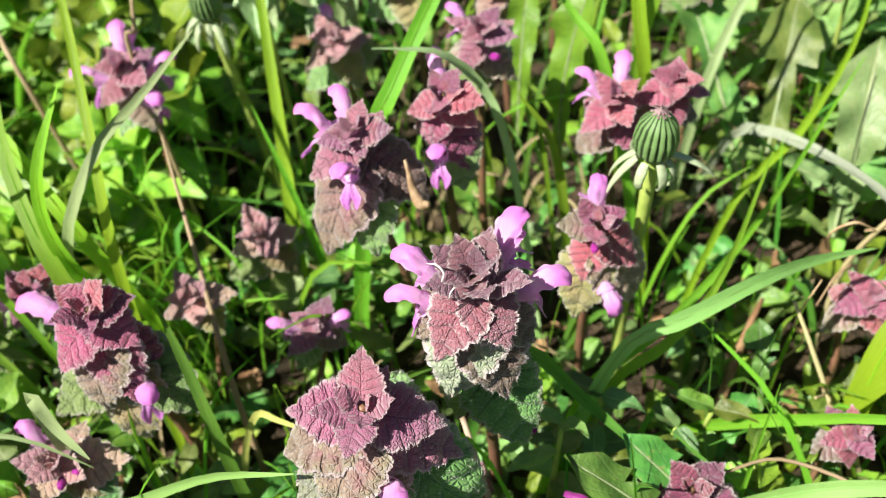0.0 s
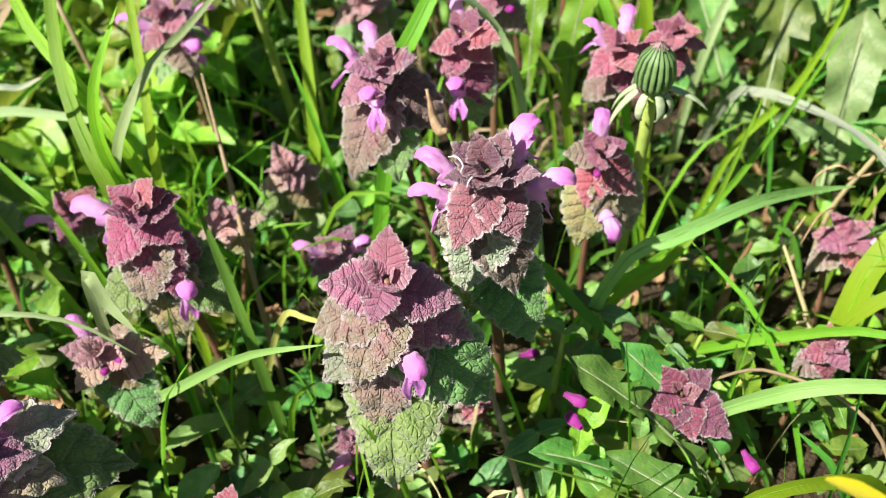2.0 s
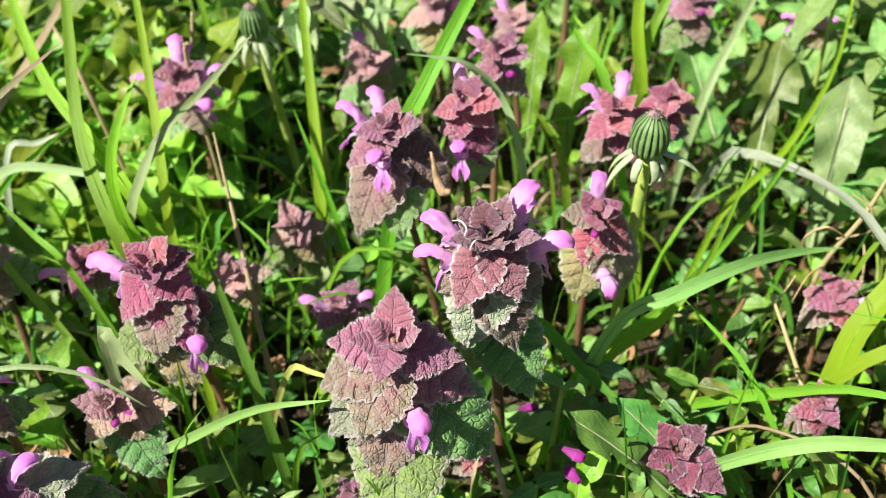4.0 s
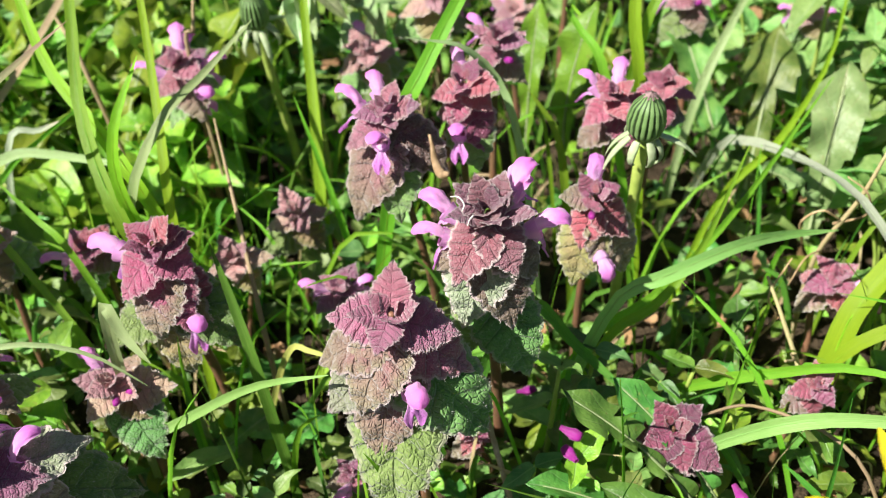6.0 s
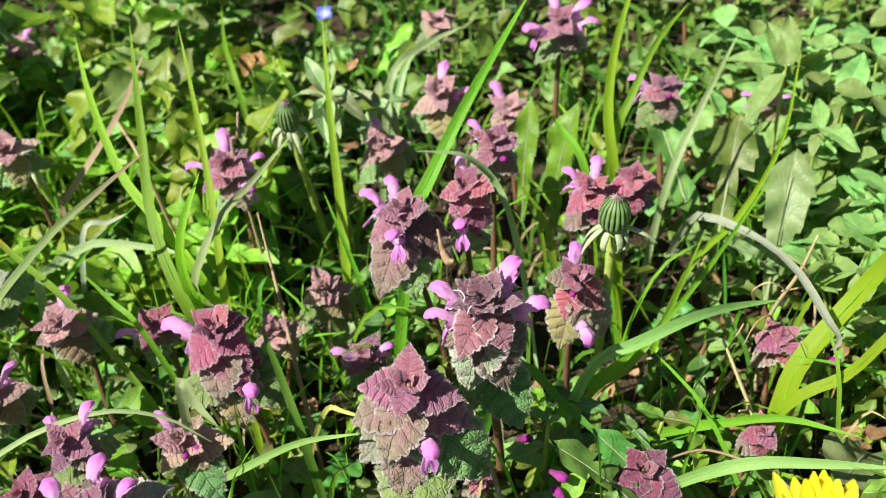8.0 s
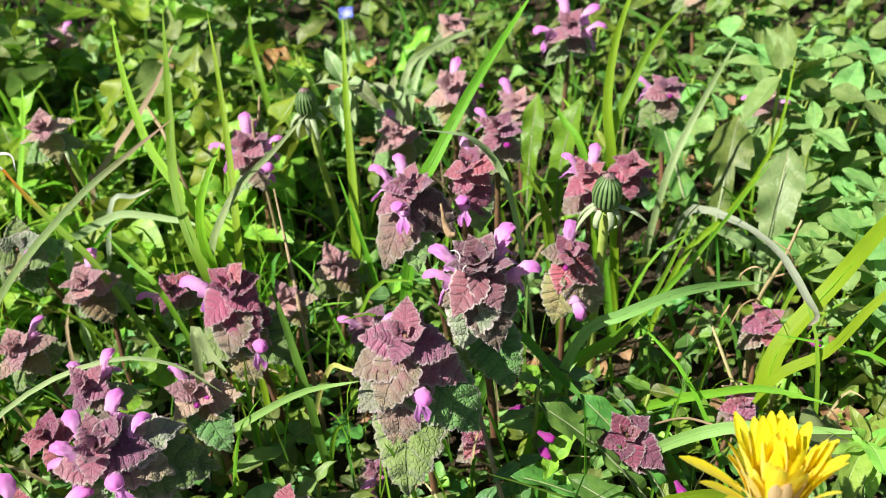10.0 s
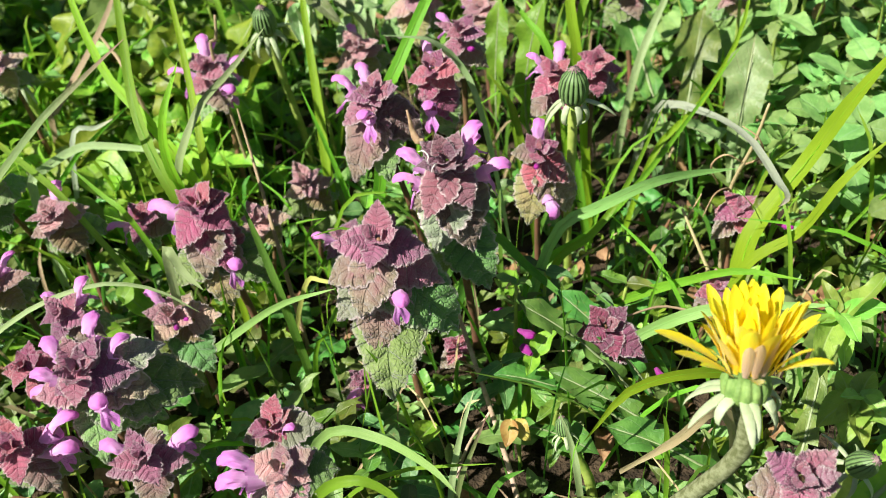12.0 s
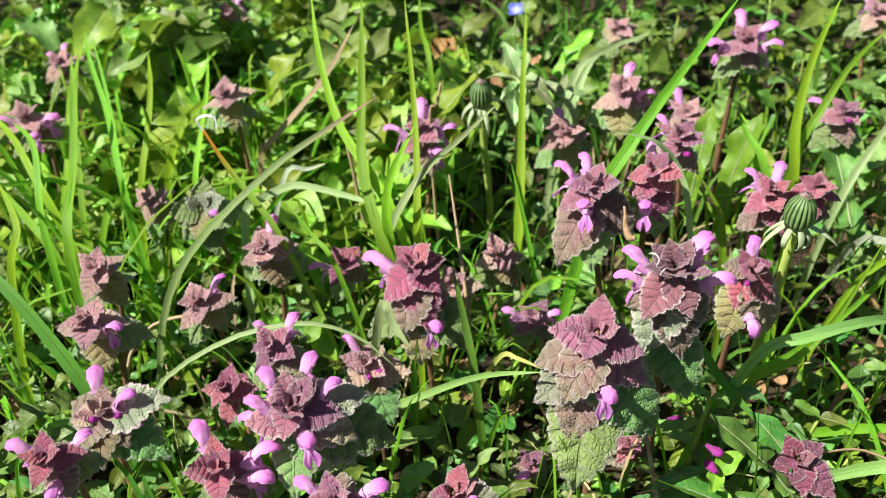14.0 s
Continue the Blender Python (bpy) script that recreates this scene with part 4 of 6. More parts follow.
dead_nettle((-0.327, 0.229, 0.106), (0.0, -0.08), 0.9, 40, 7, [(0, 15, 5, 1.1), (200, 10, 6, 1.1), (-60, 5, 10, 1.0)], seed=41, family="dusty")
dead_nettle((-0.365, 0.317, 0.096), (0.0, -0.05), 0.8, 60, 7, [(90, 60, 4, 1.0), (150, 20, 5, 1.0)], seed=42, family="dusty")
dead_nettle((-0.292, 0.406, 0.098), (0.0, -0.05), 0.8, 10, 7, [(60, 60, 4, 1.0)], seed=43, family="dusty")
dead_nettle((-0.033, 0.393, 0.100), (0.0, -0.05), 0.8, 50, 7, [], seed=44, family="dusty", label="faded brownish dead-nettle among low leaves")
dead_nettle((0.121, 0.431, 0.100), (0.0, -0.05), 0.8, 30, 7, [(120, 50, 4, 1.0)], seed=45, family="dusty")
dead_nettle((-0.053, 0.112, 0.028), (0.0, -0.10), 0.6, 30, 7, [(-95, 10, 2, 1.0)], shift=1, seed=46, label="low dead-nettle with one lilac flower")
dead_nettle((-0.250, 0.200, 0.080), (0.0, -0.08), 0.7, 75, 7, [(30, 30, 5, 0.8)], seed=47, family="dusty")


# ---------------------------------------------------------------- grass blades, one by one
def grass_blade(points, width, mat=GRASS, label="long bright green grass blade", reach=0.35, **shape):
    """points: from the foot to the tip, in metres; width in millimetres."""
    pts = [Vector(p) for p in points]
    if pts[0].z > 0.01:
        d = pts[0] - pts[1]
        fall = pts[0].z
        flat = Vector((d.x, d.y, 0))
        steep = abs(d.z) / (flat.length + 1e-6)
        if flat.length > 1e-5:
            flat = flat.normalized() * min(fall / max(steep, 0.55), 0.07) * reach
        first = pts[0].copy()
        pts.insert(0, Vector((first.x + flat.x * 0.62, first.y + flat.y * 0.62, first.z * 0.5)))
        pts.insert(0, Vector((first.x + flat.x, first.y + flat.y, -0.002)))
    foot = pts[0].copy()
    me = grid("grass_blade", blade_points([p - foot for p in pts], width * 0.00102, **shape), mat)
    ob = new("grass_blade", me)
    ob.location = foot
    if width >= 4:
        rib = [me.vertices[k * 5 + 2].co.copy() for k in range(0, len(me.vertices) // 5 - 1, 2)]
        part("midrib", grid("blade_midrib", tube(rib, (width * 0.00004, width * 0.00003, width * 0.00001), 5, 20), mat, True), ob)
    return tagged(ob, label, "grass", "grass blades among the flowers")

grass_blade([(-0.0712, 0.212, 0.0496), (-0.0728, 0.235, 0.0801), (-0.0756, 0.262, 0.1117), (-0.0778, 0.295, 0.146)], 4.6, GRASS_BRIGHT)
grass_blade([(-0.0344, 0.19, 0.1066), (-0.027, 0.195, 0.1218), (-0.0092, 0.215, 0.1458), (0.0161, 0.25, 0.1703)], 5.5, GRASS)
grass_blade([(0.0048, 0.2, 0.0863), (-0.0014, 0.205, 0.1097), (-0.0128, 0.2, 0.1265), (-0.0234, 0.195, 0.1324), (-0.0306, 0.19, 0.1366)], 3.0, GRASS_PALE, "pale arching grass blade with a bent tip", face=(-0.5, -0.4, 0.8))
grass_blade([(-0.1076, 0.165, 0.0913), (-0.1106, 0.185, 0.1162), (-0.1178, 0.215, 0.1404), (-0.1279, 0.25, 0.1676)], 3.2, GRASS_BRIGHT)
grass_blade([(-0.104, 0.168, -0.002), (-0.109, 0.160, 0.060), (-0.1180, 0.155, 0.0930), (-0.1327, 0.18, 0.1175), (-0.1391, 0.21, 0.1417), (-0.1475, 0.25, 0.1696)], 4.6, GRASS)
grass_blade([(-0.102, 0.172, -0.002), (-0.107, 0.168, 0.060), (-0.1162, 0.168, 0.1005), (-0.1324, 0.185, 0.1146), (-0.148, 0.2, 0.1273), (-0.1624, 0.225, 0.1472), (-0.172, 0.25, 0.1664)], 4.2, GRASS_BRIGHT)
grass_blade([(-0.110, 0.172, -0.002), (-0.113, 0.166, 0.060), (-0.1180, 0.160, 0.1000), (-0.1169, 0.165, 0.1223), (-0.1087, 0.18, 0.1401)], 4, GRASS_BRIGHT)
grass_blade([(-0.118, 0.172, -0.002), (-0.119, 0.166, 0.060), (-0.1195, 0.164, 0.0950), (-0.1065, 0.175, 0.1197), (-0.0938, 0.19, 0.128), (-0.0794, 0.205, 0.1381)], 3.2, GRASS_PALE, "pale grey-green grass blade leaning over")
grass_blade([(-0.2079, 0.13, 0.0759), (-0.1925, 0.14, 0.1022), (-0.1619, 0.155, 0.13), (-0.1418, 0.163, 0.1433), (-0.1198, 0.17, 0.1567)], 3.2, GRASS_BROWN_TIP, "grey-green grass blade with a brown withered tip")
rusty = grass_blade([(-0.1683, 0.1650, 0.0901), (-0.1763, 0.1680, 0.1023), (-0.1851, 0.1710, 0.1125), (-0.1931, 0.1740, 0.1231), (-0.1991, 0.1760, 0.1336)], 2.8, GRASS_RUST_TIP, "yellowing grass blade with a rust-orange tip", 0.5, tip=0.5)
part("withered_tip", grid("withered_tip", blade_points([Vector(p) - rusty.location for p in [(-0.1987, 0.1760, 0.1326), (-0.2013, 0.1760, 0.1381), (-0.1964, 0.1750, 0.1413), (-0.1923, 0.1750, 0.1401), (-0.1927, 0.1740, 0.1333)]], 0.0011, 20), WHITE_THREAD), rusty, None, "curled bleached tip")
grass_blade([(-0.1994, 0.1, 0.0613), (-0.1694, 0.105, 0.0834), (-0.1404, 0.11, 0.0916), (-0.1196, 0.112, 0.0861), (-0.1047, 0.11, 0.0741)], 1.9, GRASS_PALE, "pale green grass blade bent in an arch", 0.4)
grass_blade([(-0.1188, 0.118, 0.0375), (-0.097, 0.108, 0.061), (-0.0709, 0.1, 0.084), (-0.0477, 0.092, 0.0971)], 3.2, GRASS_SOFT, "short green grass blade lying over", 0.5)
grass_blade([(-0.2252, 0.09, 0.0635), (-0.2436, 0.1, 0.0818), (-0.2645, 0.11, 0.0971), (-0.288, 0.12, 0.107)], 6, GRASS_DARK, "broad deep green grass blade")
grass_blade([(0.0478, 0.225, 0.0957), (0.0455, 0.235, 0.1208), (0.05, 0.25, 0.1455), (0.0604, 0.27, 0.1644)], 4.6, GRASS_BRIGHT)
grass_blade([(0.0491, 0.235, 0.11), (0.0551, 0.24, 0.1242), (0.0675, 0.255, 0.1415), (0.0828, 0.27, 0.1513)], 3.6, GRASS)
grass_blade([(0.1037, 0.146, 0.040), (0.1099, 0.152, 0.057), (0.1302, 0.164, 0.0776), (0.1405, 0.160, 0.1065), (0.1540, 0.155, 0.137)], 8.4, GRASS_BRIGHT, "broad yellow-green grass blade", face=(-0.75, -0.45, 0.6))
grass_blade([(0.1060, 0.140, 0.050), (0.1214, 0.138, 0.0640), (0.1320, 0.135, 0.090), (0.1480, 0.138, 0.106)], 4.4, GRASS_BRIGHT, face=(-0.75, -0.45, 0.6))
grass_blade([(0.0893, 0.244, 0.0586), (0.1035, 0.212, 0.0717), (0.1102, 0.176, 0.082), (0.1144, 0.15, 0.0793), (0.1131, 0.136, 0.083), (0.1092, 0.133, 0.0812)], 4.2, GRASS_GREY, "withered grey grass blade curling down at its tip")
grass_blade([(0.0289, 0.136, 0.0762), (0.0447, 0.138, 0.0845), (0.0655, 0.148, 0.0858), (0.0832, 0.158, 0.081), (0.1031, 0.166, 0.0755)], 4.4, GRASS_SOFT, "ribbed green grass blade lying nearly level", 0.3)
grass_blade([(0.0293, 0.14, 0.0582), (0.0428, 0.145, 0.0652), (0.0575, 0.155, 0.0793), (0.0785, 0.19, 0.0928)], 3.2, GRASS, "narrow slanting green grass blade")
grass_blade([(0.0500, 0.140, 0.030), (0.0640, 0.132, 0.045), (0.0746, 0.126, 0.0540), (0.0915, 0.116, 0.0672), (0.1097, 0.100, 0.0755)], 4.0, GRASS, "green grass blade bowed over the ground", 0.5)
grass_blade([(0.0574, 0.105, 0.0503), (0.0768, 0.1, 0.0647), (0.0974, 0.095, 0.0695), (0.117, 0.09, 0.0727)], 4.6, GRASS_SOFT, "ribbed pale green grass blade lying nearly level", 0.5)
grass_blade([(0.0023, 0.135, 0.0784), (0.0179, 0.13, 0.0636), (0.036, 0.115, 0.0528)], 4, GRASS_DARK, "dark green grass blade leaning down")
grass_blade([(0.0199, 0.2, 0.0716), (0.0167, 0.205, 0.0908), (0.0075, 0.21, 0.1054)], 3.2, GRASS)
grass_blade([(0.090, 0.080, 0.045), (0.0753, 0.075, 0.0610), (0.0467, 0.065, 0.0683), (0.0284, 0.05, 0.062)], 4.2, GRASS_BRIGHT, "green blade drooping under the dandelion", 0.2)
grass_blade([(-0.054, 0.06, 0.0627), (-0.0365, 0.055, 0.0647), (-0.0196, 0.04, 0.0693), (-0.0112, 0.03, 0.0687)], 3.4, GRASS_SOFT, "broad green blade bowed over the ground", 0.4)
grass_blade([(0.078, 0.062, 0.050), (0.0700, 0.058, 0.0630), (0.0560, 0.046, 0.0655), (0.0371, 0.035, 0.0670)], 4.2, STRAW, "dry straw-coloured leaf drooping under the dandelion", 0.2, tip=0.4)
grass_blade([(-0.0157, 0.055, 0.0371), (-0.011, 0.062, 0.054), (-0.0054, 0.072, 0.0641)], 2.4, GRASS_PALE, "short pale upright grass blade")
grass_blade([(-0.0126, 0.055, 0.0384), (-0.0079, 0.060, 0.047), (-0.0016, 0.066, 0.0584)], 1.9, GRASS_BROWN_TIP, "short grass blade with a withered tip")
grass_blade([(0.0270, 0.060, 0.0332), (0.0258, 0.064, 0.042), (0.0225, 0.068, 0.0545)], 2.6, GRASS_PALE, "short pale upright grass blade")
grass_blade([(-0.0525, 0.030, 0.0716), (-0.0402, 0.028, 0.0819), (-0.0308, 0.026, 0.0788), (-0.022, 0.020, 0.071)], 3.4, GRASS, "green grass blade bowed over the ground", 0.4)
grass_blade([(-0.0767, 0.12, 0.0687), (-0.0819, 0.13, 0.0853), (-0.0877, 0.14, 0.1017)], 3.4, GRASS_DARK, "narrow deep green grass blade")
grass_blade([(0.035, 0.225, 0.1022), (0.0269, 0.235, 0.1142), (0.0222, 0.24, 0.1202)], 3.5, GRASS)
grass_blade([(-0.0624, 0.205, 0.0525), (-0.0673, 0.21, 0.0744), (-0.0753, 0.22, 0.1012)], 2.6, GRASS)
grass_blade([(-0.0674, 0.125, 0.0706), (-0.0593, 0.12, 0.0755), (-0.0494, 0.115, 0.0761)], 2.0, GRASS_YELLOW, "thin yellow grass blade")
grass_blade([(-0.1075, 0.11, 0.1043), (-0.1021, 0.105, 0.0992), (-0.0952, 0.1, 0.0941)], 3.4, GRASS_PALE, "short pale grass blade")
grass_blade([(0.0214, 0.14, 0.0546), (0.0473, 0.16, 0.0562), (0.077, 0.185, 0.0709), (0.1223, 0.24, 0.0877)], 3.2, GRASS, "narrow slanting green grass blade")
grass_blade([(-0.2605, 0.15, 0.0915), (-0.2704, 0.18, 0.1074), (-0.2821, 0.21, 0.1259), (-0.2937, 0.235, 0.1403)], 4.5, GRASS)
grass_blade([(-0.2549, 0.19, 0.0965), (-0.2767, 0.225, 0.1127), (-0.2955, 0.25, 0.1278), (-0.3041, 0.265, 0.1381)], 3.2, GRASS)
grass_blade([(-0.279, 0.16, 0.0921), (-0.291, 0.185, 0.1149), (-0.3111, 0.2, 0.1189)], 3.6, GRASS)
grass_blade([(-0.1957, 0.1900, 0.0823), (-0.1933, 0.2000, 0.0840), (-0.1826, 0.2100, 0.0861), (-0.1725, 0.2120, 0.0865), (-0.1482, 0.2100, 0.0829), (-0.1399, 0.2050, 0.0837)], 4.2, GRASS_PALE, "withered grey-green grass blade lying level", 0.2)
grass_blade([(-0.1882, 0.2250, 0.0843), (-0.1775, 0.2280, 0.0860), (-0.1686, 0.2300, 0.0888)], 2.6, GRASS_GREY, "short withered grey grass blade", 0.3)
grass_blade([(-0.1454, 0.1650, 0.0784), (-0.1565, 0.1720, 0.0870), (-0.1694, 0.1800, 0.0977)], 2.4, GRASS, "narrow slanting green grass blade")
grass_blade([(-0.053, 0.32, 0.1013), (-0.0362, 0.34, 0.1082), (-0.0153, 0.35, 0.1131)], 4, GRASS_PALE, "pale grass blade arching over")
grass_blade([(-0.1367, 0.33, 0.0998), (-0.1478, 0.36, 0.1078), (-0.1573, 0.4, 0.1139)], 3, GRASS)
grass_blade([(-0.3078, 0.205, 0.0558), (-0.3075, 0.225, 0.0849), (-0.316, 0.255, 0.1087), (-0.3167, 0.285, 0.1297)], 3.6, GRASS_BRIGHT)
grass_blade([(-0.2951, 0.205, 0.057), (-0.302, 0.225, 0.082), (-0.3089, 0.245, 0.1041), (-0.3183, 0.275, 0.1224)], 3.4, GRASS)
grass_blade([(-0.2733, 0.165, 0.0798), (-0.287, 0.175, 0.1001), (-0.3096, 0.195, 0.1142), (-0.3373, 0.215, 0.1174)], 4.2, GRASS_BRIGHT)
grass_blade([(-0.2846, 0.165, 0.0723), (-0.3001, 0.175, 0.0801), (-0.327, 0.195, 0.0846)], 4.6, GRASS)
grass_blade([(-0.274, 0.215, 0.0765), (-0.2825, 0.235, 0.1009), (-0.2945, 0.255, 0.1194), (-0.3081, 0.275, 0.1356)], 2.4, GRASS)
grass_blade([(-0.2628, 0.215, 0.0774), (-0.2635, 0.235, 0.0989), (-0.2683, 0.255, 0.1143), (-0.2771, 0.275, 0.1241)], 3.6, GRASS_BRIGHT)
grass_blade([(-0.239, 0.225, 0.0731), (-0.2408, 0.245, 0.0917), (-0.2426, 0.265, 0.1077), (-0.2479, 0.285, 0.1211)], 3.0, GRASS_BRIGHT)
grass_blade([(-0.2637, 0.245, 0.0696), (-0.2573, 0.255, 0.0887), (-0.2501, 0.265, 0.0974), (-0.2415, 0.285, 0.1016)], 4.4, GRASS_BRIGHT)
grass_blade([(-0.3292, 0.215, 0.0616), (-0.3274, 0.235, 0.0882), (-0.3243, 0.265, 0.1168)], 2.6, GRASS)
grass_blade([(-0.2806, 0.135, 0.0852), (-0.2793, 0.145, 0.0991), (-0.2992, 0.165, 0.1111)], 4.0, GRASS_BRIGHT)
grass_blade([(-0.272, 0.195, 0.0726), (-0.2655, 0.205, 0.0767), (-0.2483, 0.215, 0.0735)], 3.6, GRASS)
grass_blade([(0.0398, 0.26, 0.0736), (0.0344, 0.27, 0.0958), (0.0289, 0.28, 0.1025)], 3.0, GRASS_BRIGHT)
grass_blade([(0.0822, 0.27, 0.0672), (0.0997, 0.29, 0.0944), (0.1206, 0.32, 0.1121)], 4.0, GRASS_PALE)
grass_blade([(0.0841, 0.22, 0.0522), (0.1059, 0.235, 0.0644), (0.1281, 0.26, 0.0856), (0.141, 0.29, 0.1145)], 3.0, GRASS_BRIGHT)
grass_blade([(-0.054, 0.33, 0.0777), (-0.0433, 0.35, 0.1), (-0.019, 0.37, 0.102)], 3.8, GRASS_PALE)


# ---------------------------------------------------------------- dandelions
def involucre(radius, height, ribs, squeeze, rows=16, rib=0.05):
    """A closed cup of overlapping upright bracts: height along z, pinched at the top by squeeze."""
    s = np.linspace(0, 1, rows)
    a = np.linspace(0, 2 * math.pi, ribs * 6, endpoint=False)
    prof = np.interp(s, (0, 0.06, 0.2, 0.45, 0.75, 0.92, 1), (0.30, 0.75, 0.96, 1.0, 0.82, 0.82 - 0.42 * squeeze, 0.82 - 0.55 * squeeze))
    ridge = 1 + rib * (np.abs(np.cos(a * ribs / 2)) ** 0.6 - 0.6)[None, :] * np.sin(math.pi * np.clip(s * 0.9 + 0.05, 0, 1))[:, None] * 1.6
    r = radius * prof[:, None] * ridge
    return np.stack([r * np.cos(a)[None, :], r * np.sin(a)[None, :], height * s[:, None] + 0 * r], 2)


def bract_mesh(name, length, width, curl, mat):
    """A narrow leafy bract along x that rolls downwards; with thickness."""
    s = np.linspace(0, 1, 12)
    half = width * 0.5 * np.interp(s, (0, 0.2, 0.6, 0.9, 1), (0.8, 1.0, 0.8, 0.45, 0.12))
    ang = curl * s ** 1.3
    x, z = np.cumsum(np.cos(ang)) * length / 12, -np.cumsum(np.sin(ang)) * length / 12
    a = np.linspace(0, 2 * math.pi, 8, endpoint=False)
    nx, nz = np.sin(ang), np.cos(ang)
    pts = np.stack([x[:, None] + (nx * half * 0.32)[:, None] * np.sin(a)[None, :], half[:, None] * np.cos(a)[None, :],
                    z[:, None] + (nz * half * 0.32)[:, None] * np.sin(a)[None, :]], 2)
    return grid(name, pts, mat, True)


BRACTS = [bract_mesh("outer_bract", l * 0.001, 2.6e-3, c, BRACT) for l, c in ((12, 0.6), (10.5, 1.4), (12.5, 1.0), (9.5, 2.2))]


def dandelion_bud(tip, foot, size, tilt, label, bracts=9, seed=1):
    rng = random.Random(seed)
    top, root = Vector(tip), Vector(foot)
    bud = thing("dandelion_bud", root, label, "wild flower")
    turn = turn_to((1, 0, 0)) @ pose(0, 0, 0, *tilt)
    up = turn.to_3x3() @ Vector((0, 0, 1))
    base = top - root - up * 0.0145 * size
    part("stem", grid("dandelion_stem", tube([(0, 0, 0), (base.x * 0.2, base.y * 0.2, base.z * 0.4), tuple(base * 0.75 + up * 0.002), tuple(base + up * 0.001)], (0.0021, 0.0019, 0.0018, 0.0022), 10, 14), DANDELION_STEM, True), bud)
    m = Matrix.Translation(base) @ turn @ Matrix.Scale(size, 4)
    head = part("bud", grid("bud", involucre(0.0054, 0.0150, 17, 0.9, rib=0.13), BUD_GREEN, True), bud, m, "closed ribbed grey-green bud")
    tuft = np.array([[(0.0022 * s * math.cos(a) * (1 + 0.25 * math.cos(a * 9)), 0.0022 * s * math.sin(a) * (1 + 0.25 * math.cos(a * 9)), 0.0146 + 0.0012 * (1 - s)) for a in np.linspace(0, 2 * math.pi, 45, endpoint=False)] for s in (0.05, 0.5, 1.0)])
    part("tip", grid("bud_tip", tuft, BUD_TIP, True), head, None, "brownish tuft at the bud's tip")
    for k in range(bracts):
        a = 360 / bracts * k + rng.uniform(-10, 10)
        mesh = rng.choice(BRACTS)
        part("bract", mesh, bud, m @ pose(0, 0, 0.0010, 0, 0, a) @ pose(0.0034, 0, 0, 0, rng.uniform(5, 45), 0) @ Matrix.Diagonal((rng.uniform(1.1, 1.5), 1.1, 1.3, 1)), "pale drooping outer bract")
    return bud


dandelion_bud((0.0400, 0.1690, 0.1255), (0.036, 0.178, -0.002), 1.0, (6, 2, 0), "closed grey-green dandelion bud on a tall stem")
dandelion_bud((-0.0970, 0.2690, 0.1180), (-0.095, 0.285, -0.002), 1.0, (10, -4, 30), "closed dandelion bud with drooping pale bracts", 12, 2)
dandelion_bud((-0.2350, 0.2820, 0.0950), (-0.235, 0.295, -0.002), 0.8, (10, 0, 70), "small dark closed dandelion bud in the grass", 8, 3)
dandelion_bud((0.0235, 0.0740, 0.0440), (0.034, 0.070, -0.002), 0.5, (-20, 10, 40), "tiny pale unopened dandelion bud near the ground", 8, 5)
dandelion_bud((0.1080, 0.0300, 0.0720), (0.110, 0.045, -0.002), 0.7, (25, 20, 10), "small dark closed dandelion bud under leaves", 7, 4)


def floret(length, width, bend, mat):
    """A strap-shaped floret with a toothed tip, along z and bending outwards to x."""
    s, v = np.linspace(0, 1, 10), np.linspace(-1, 1, 6)
    half = 0.5 * width * np.interp(s, (0, 0.3, 0.7, 0.9, 1), (0.45, 0.85, 1.0, 0.62, 0.16))
    ang = bend * s
    x, z = np.cumsum(np.sin(ang)) * length / 10, np.cumsum(np.cos(ang)) * length / 10
    z = z[:, None] + 0 * v[None, :]
    cup = 0.28 * half[:, None] * (v ** 2)[None, :]
    return grid("floret", np.stack([x[:, None] - cup, half[:, None] * v[None, :], z], 2), mat)


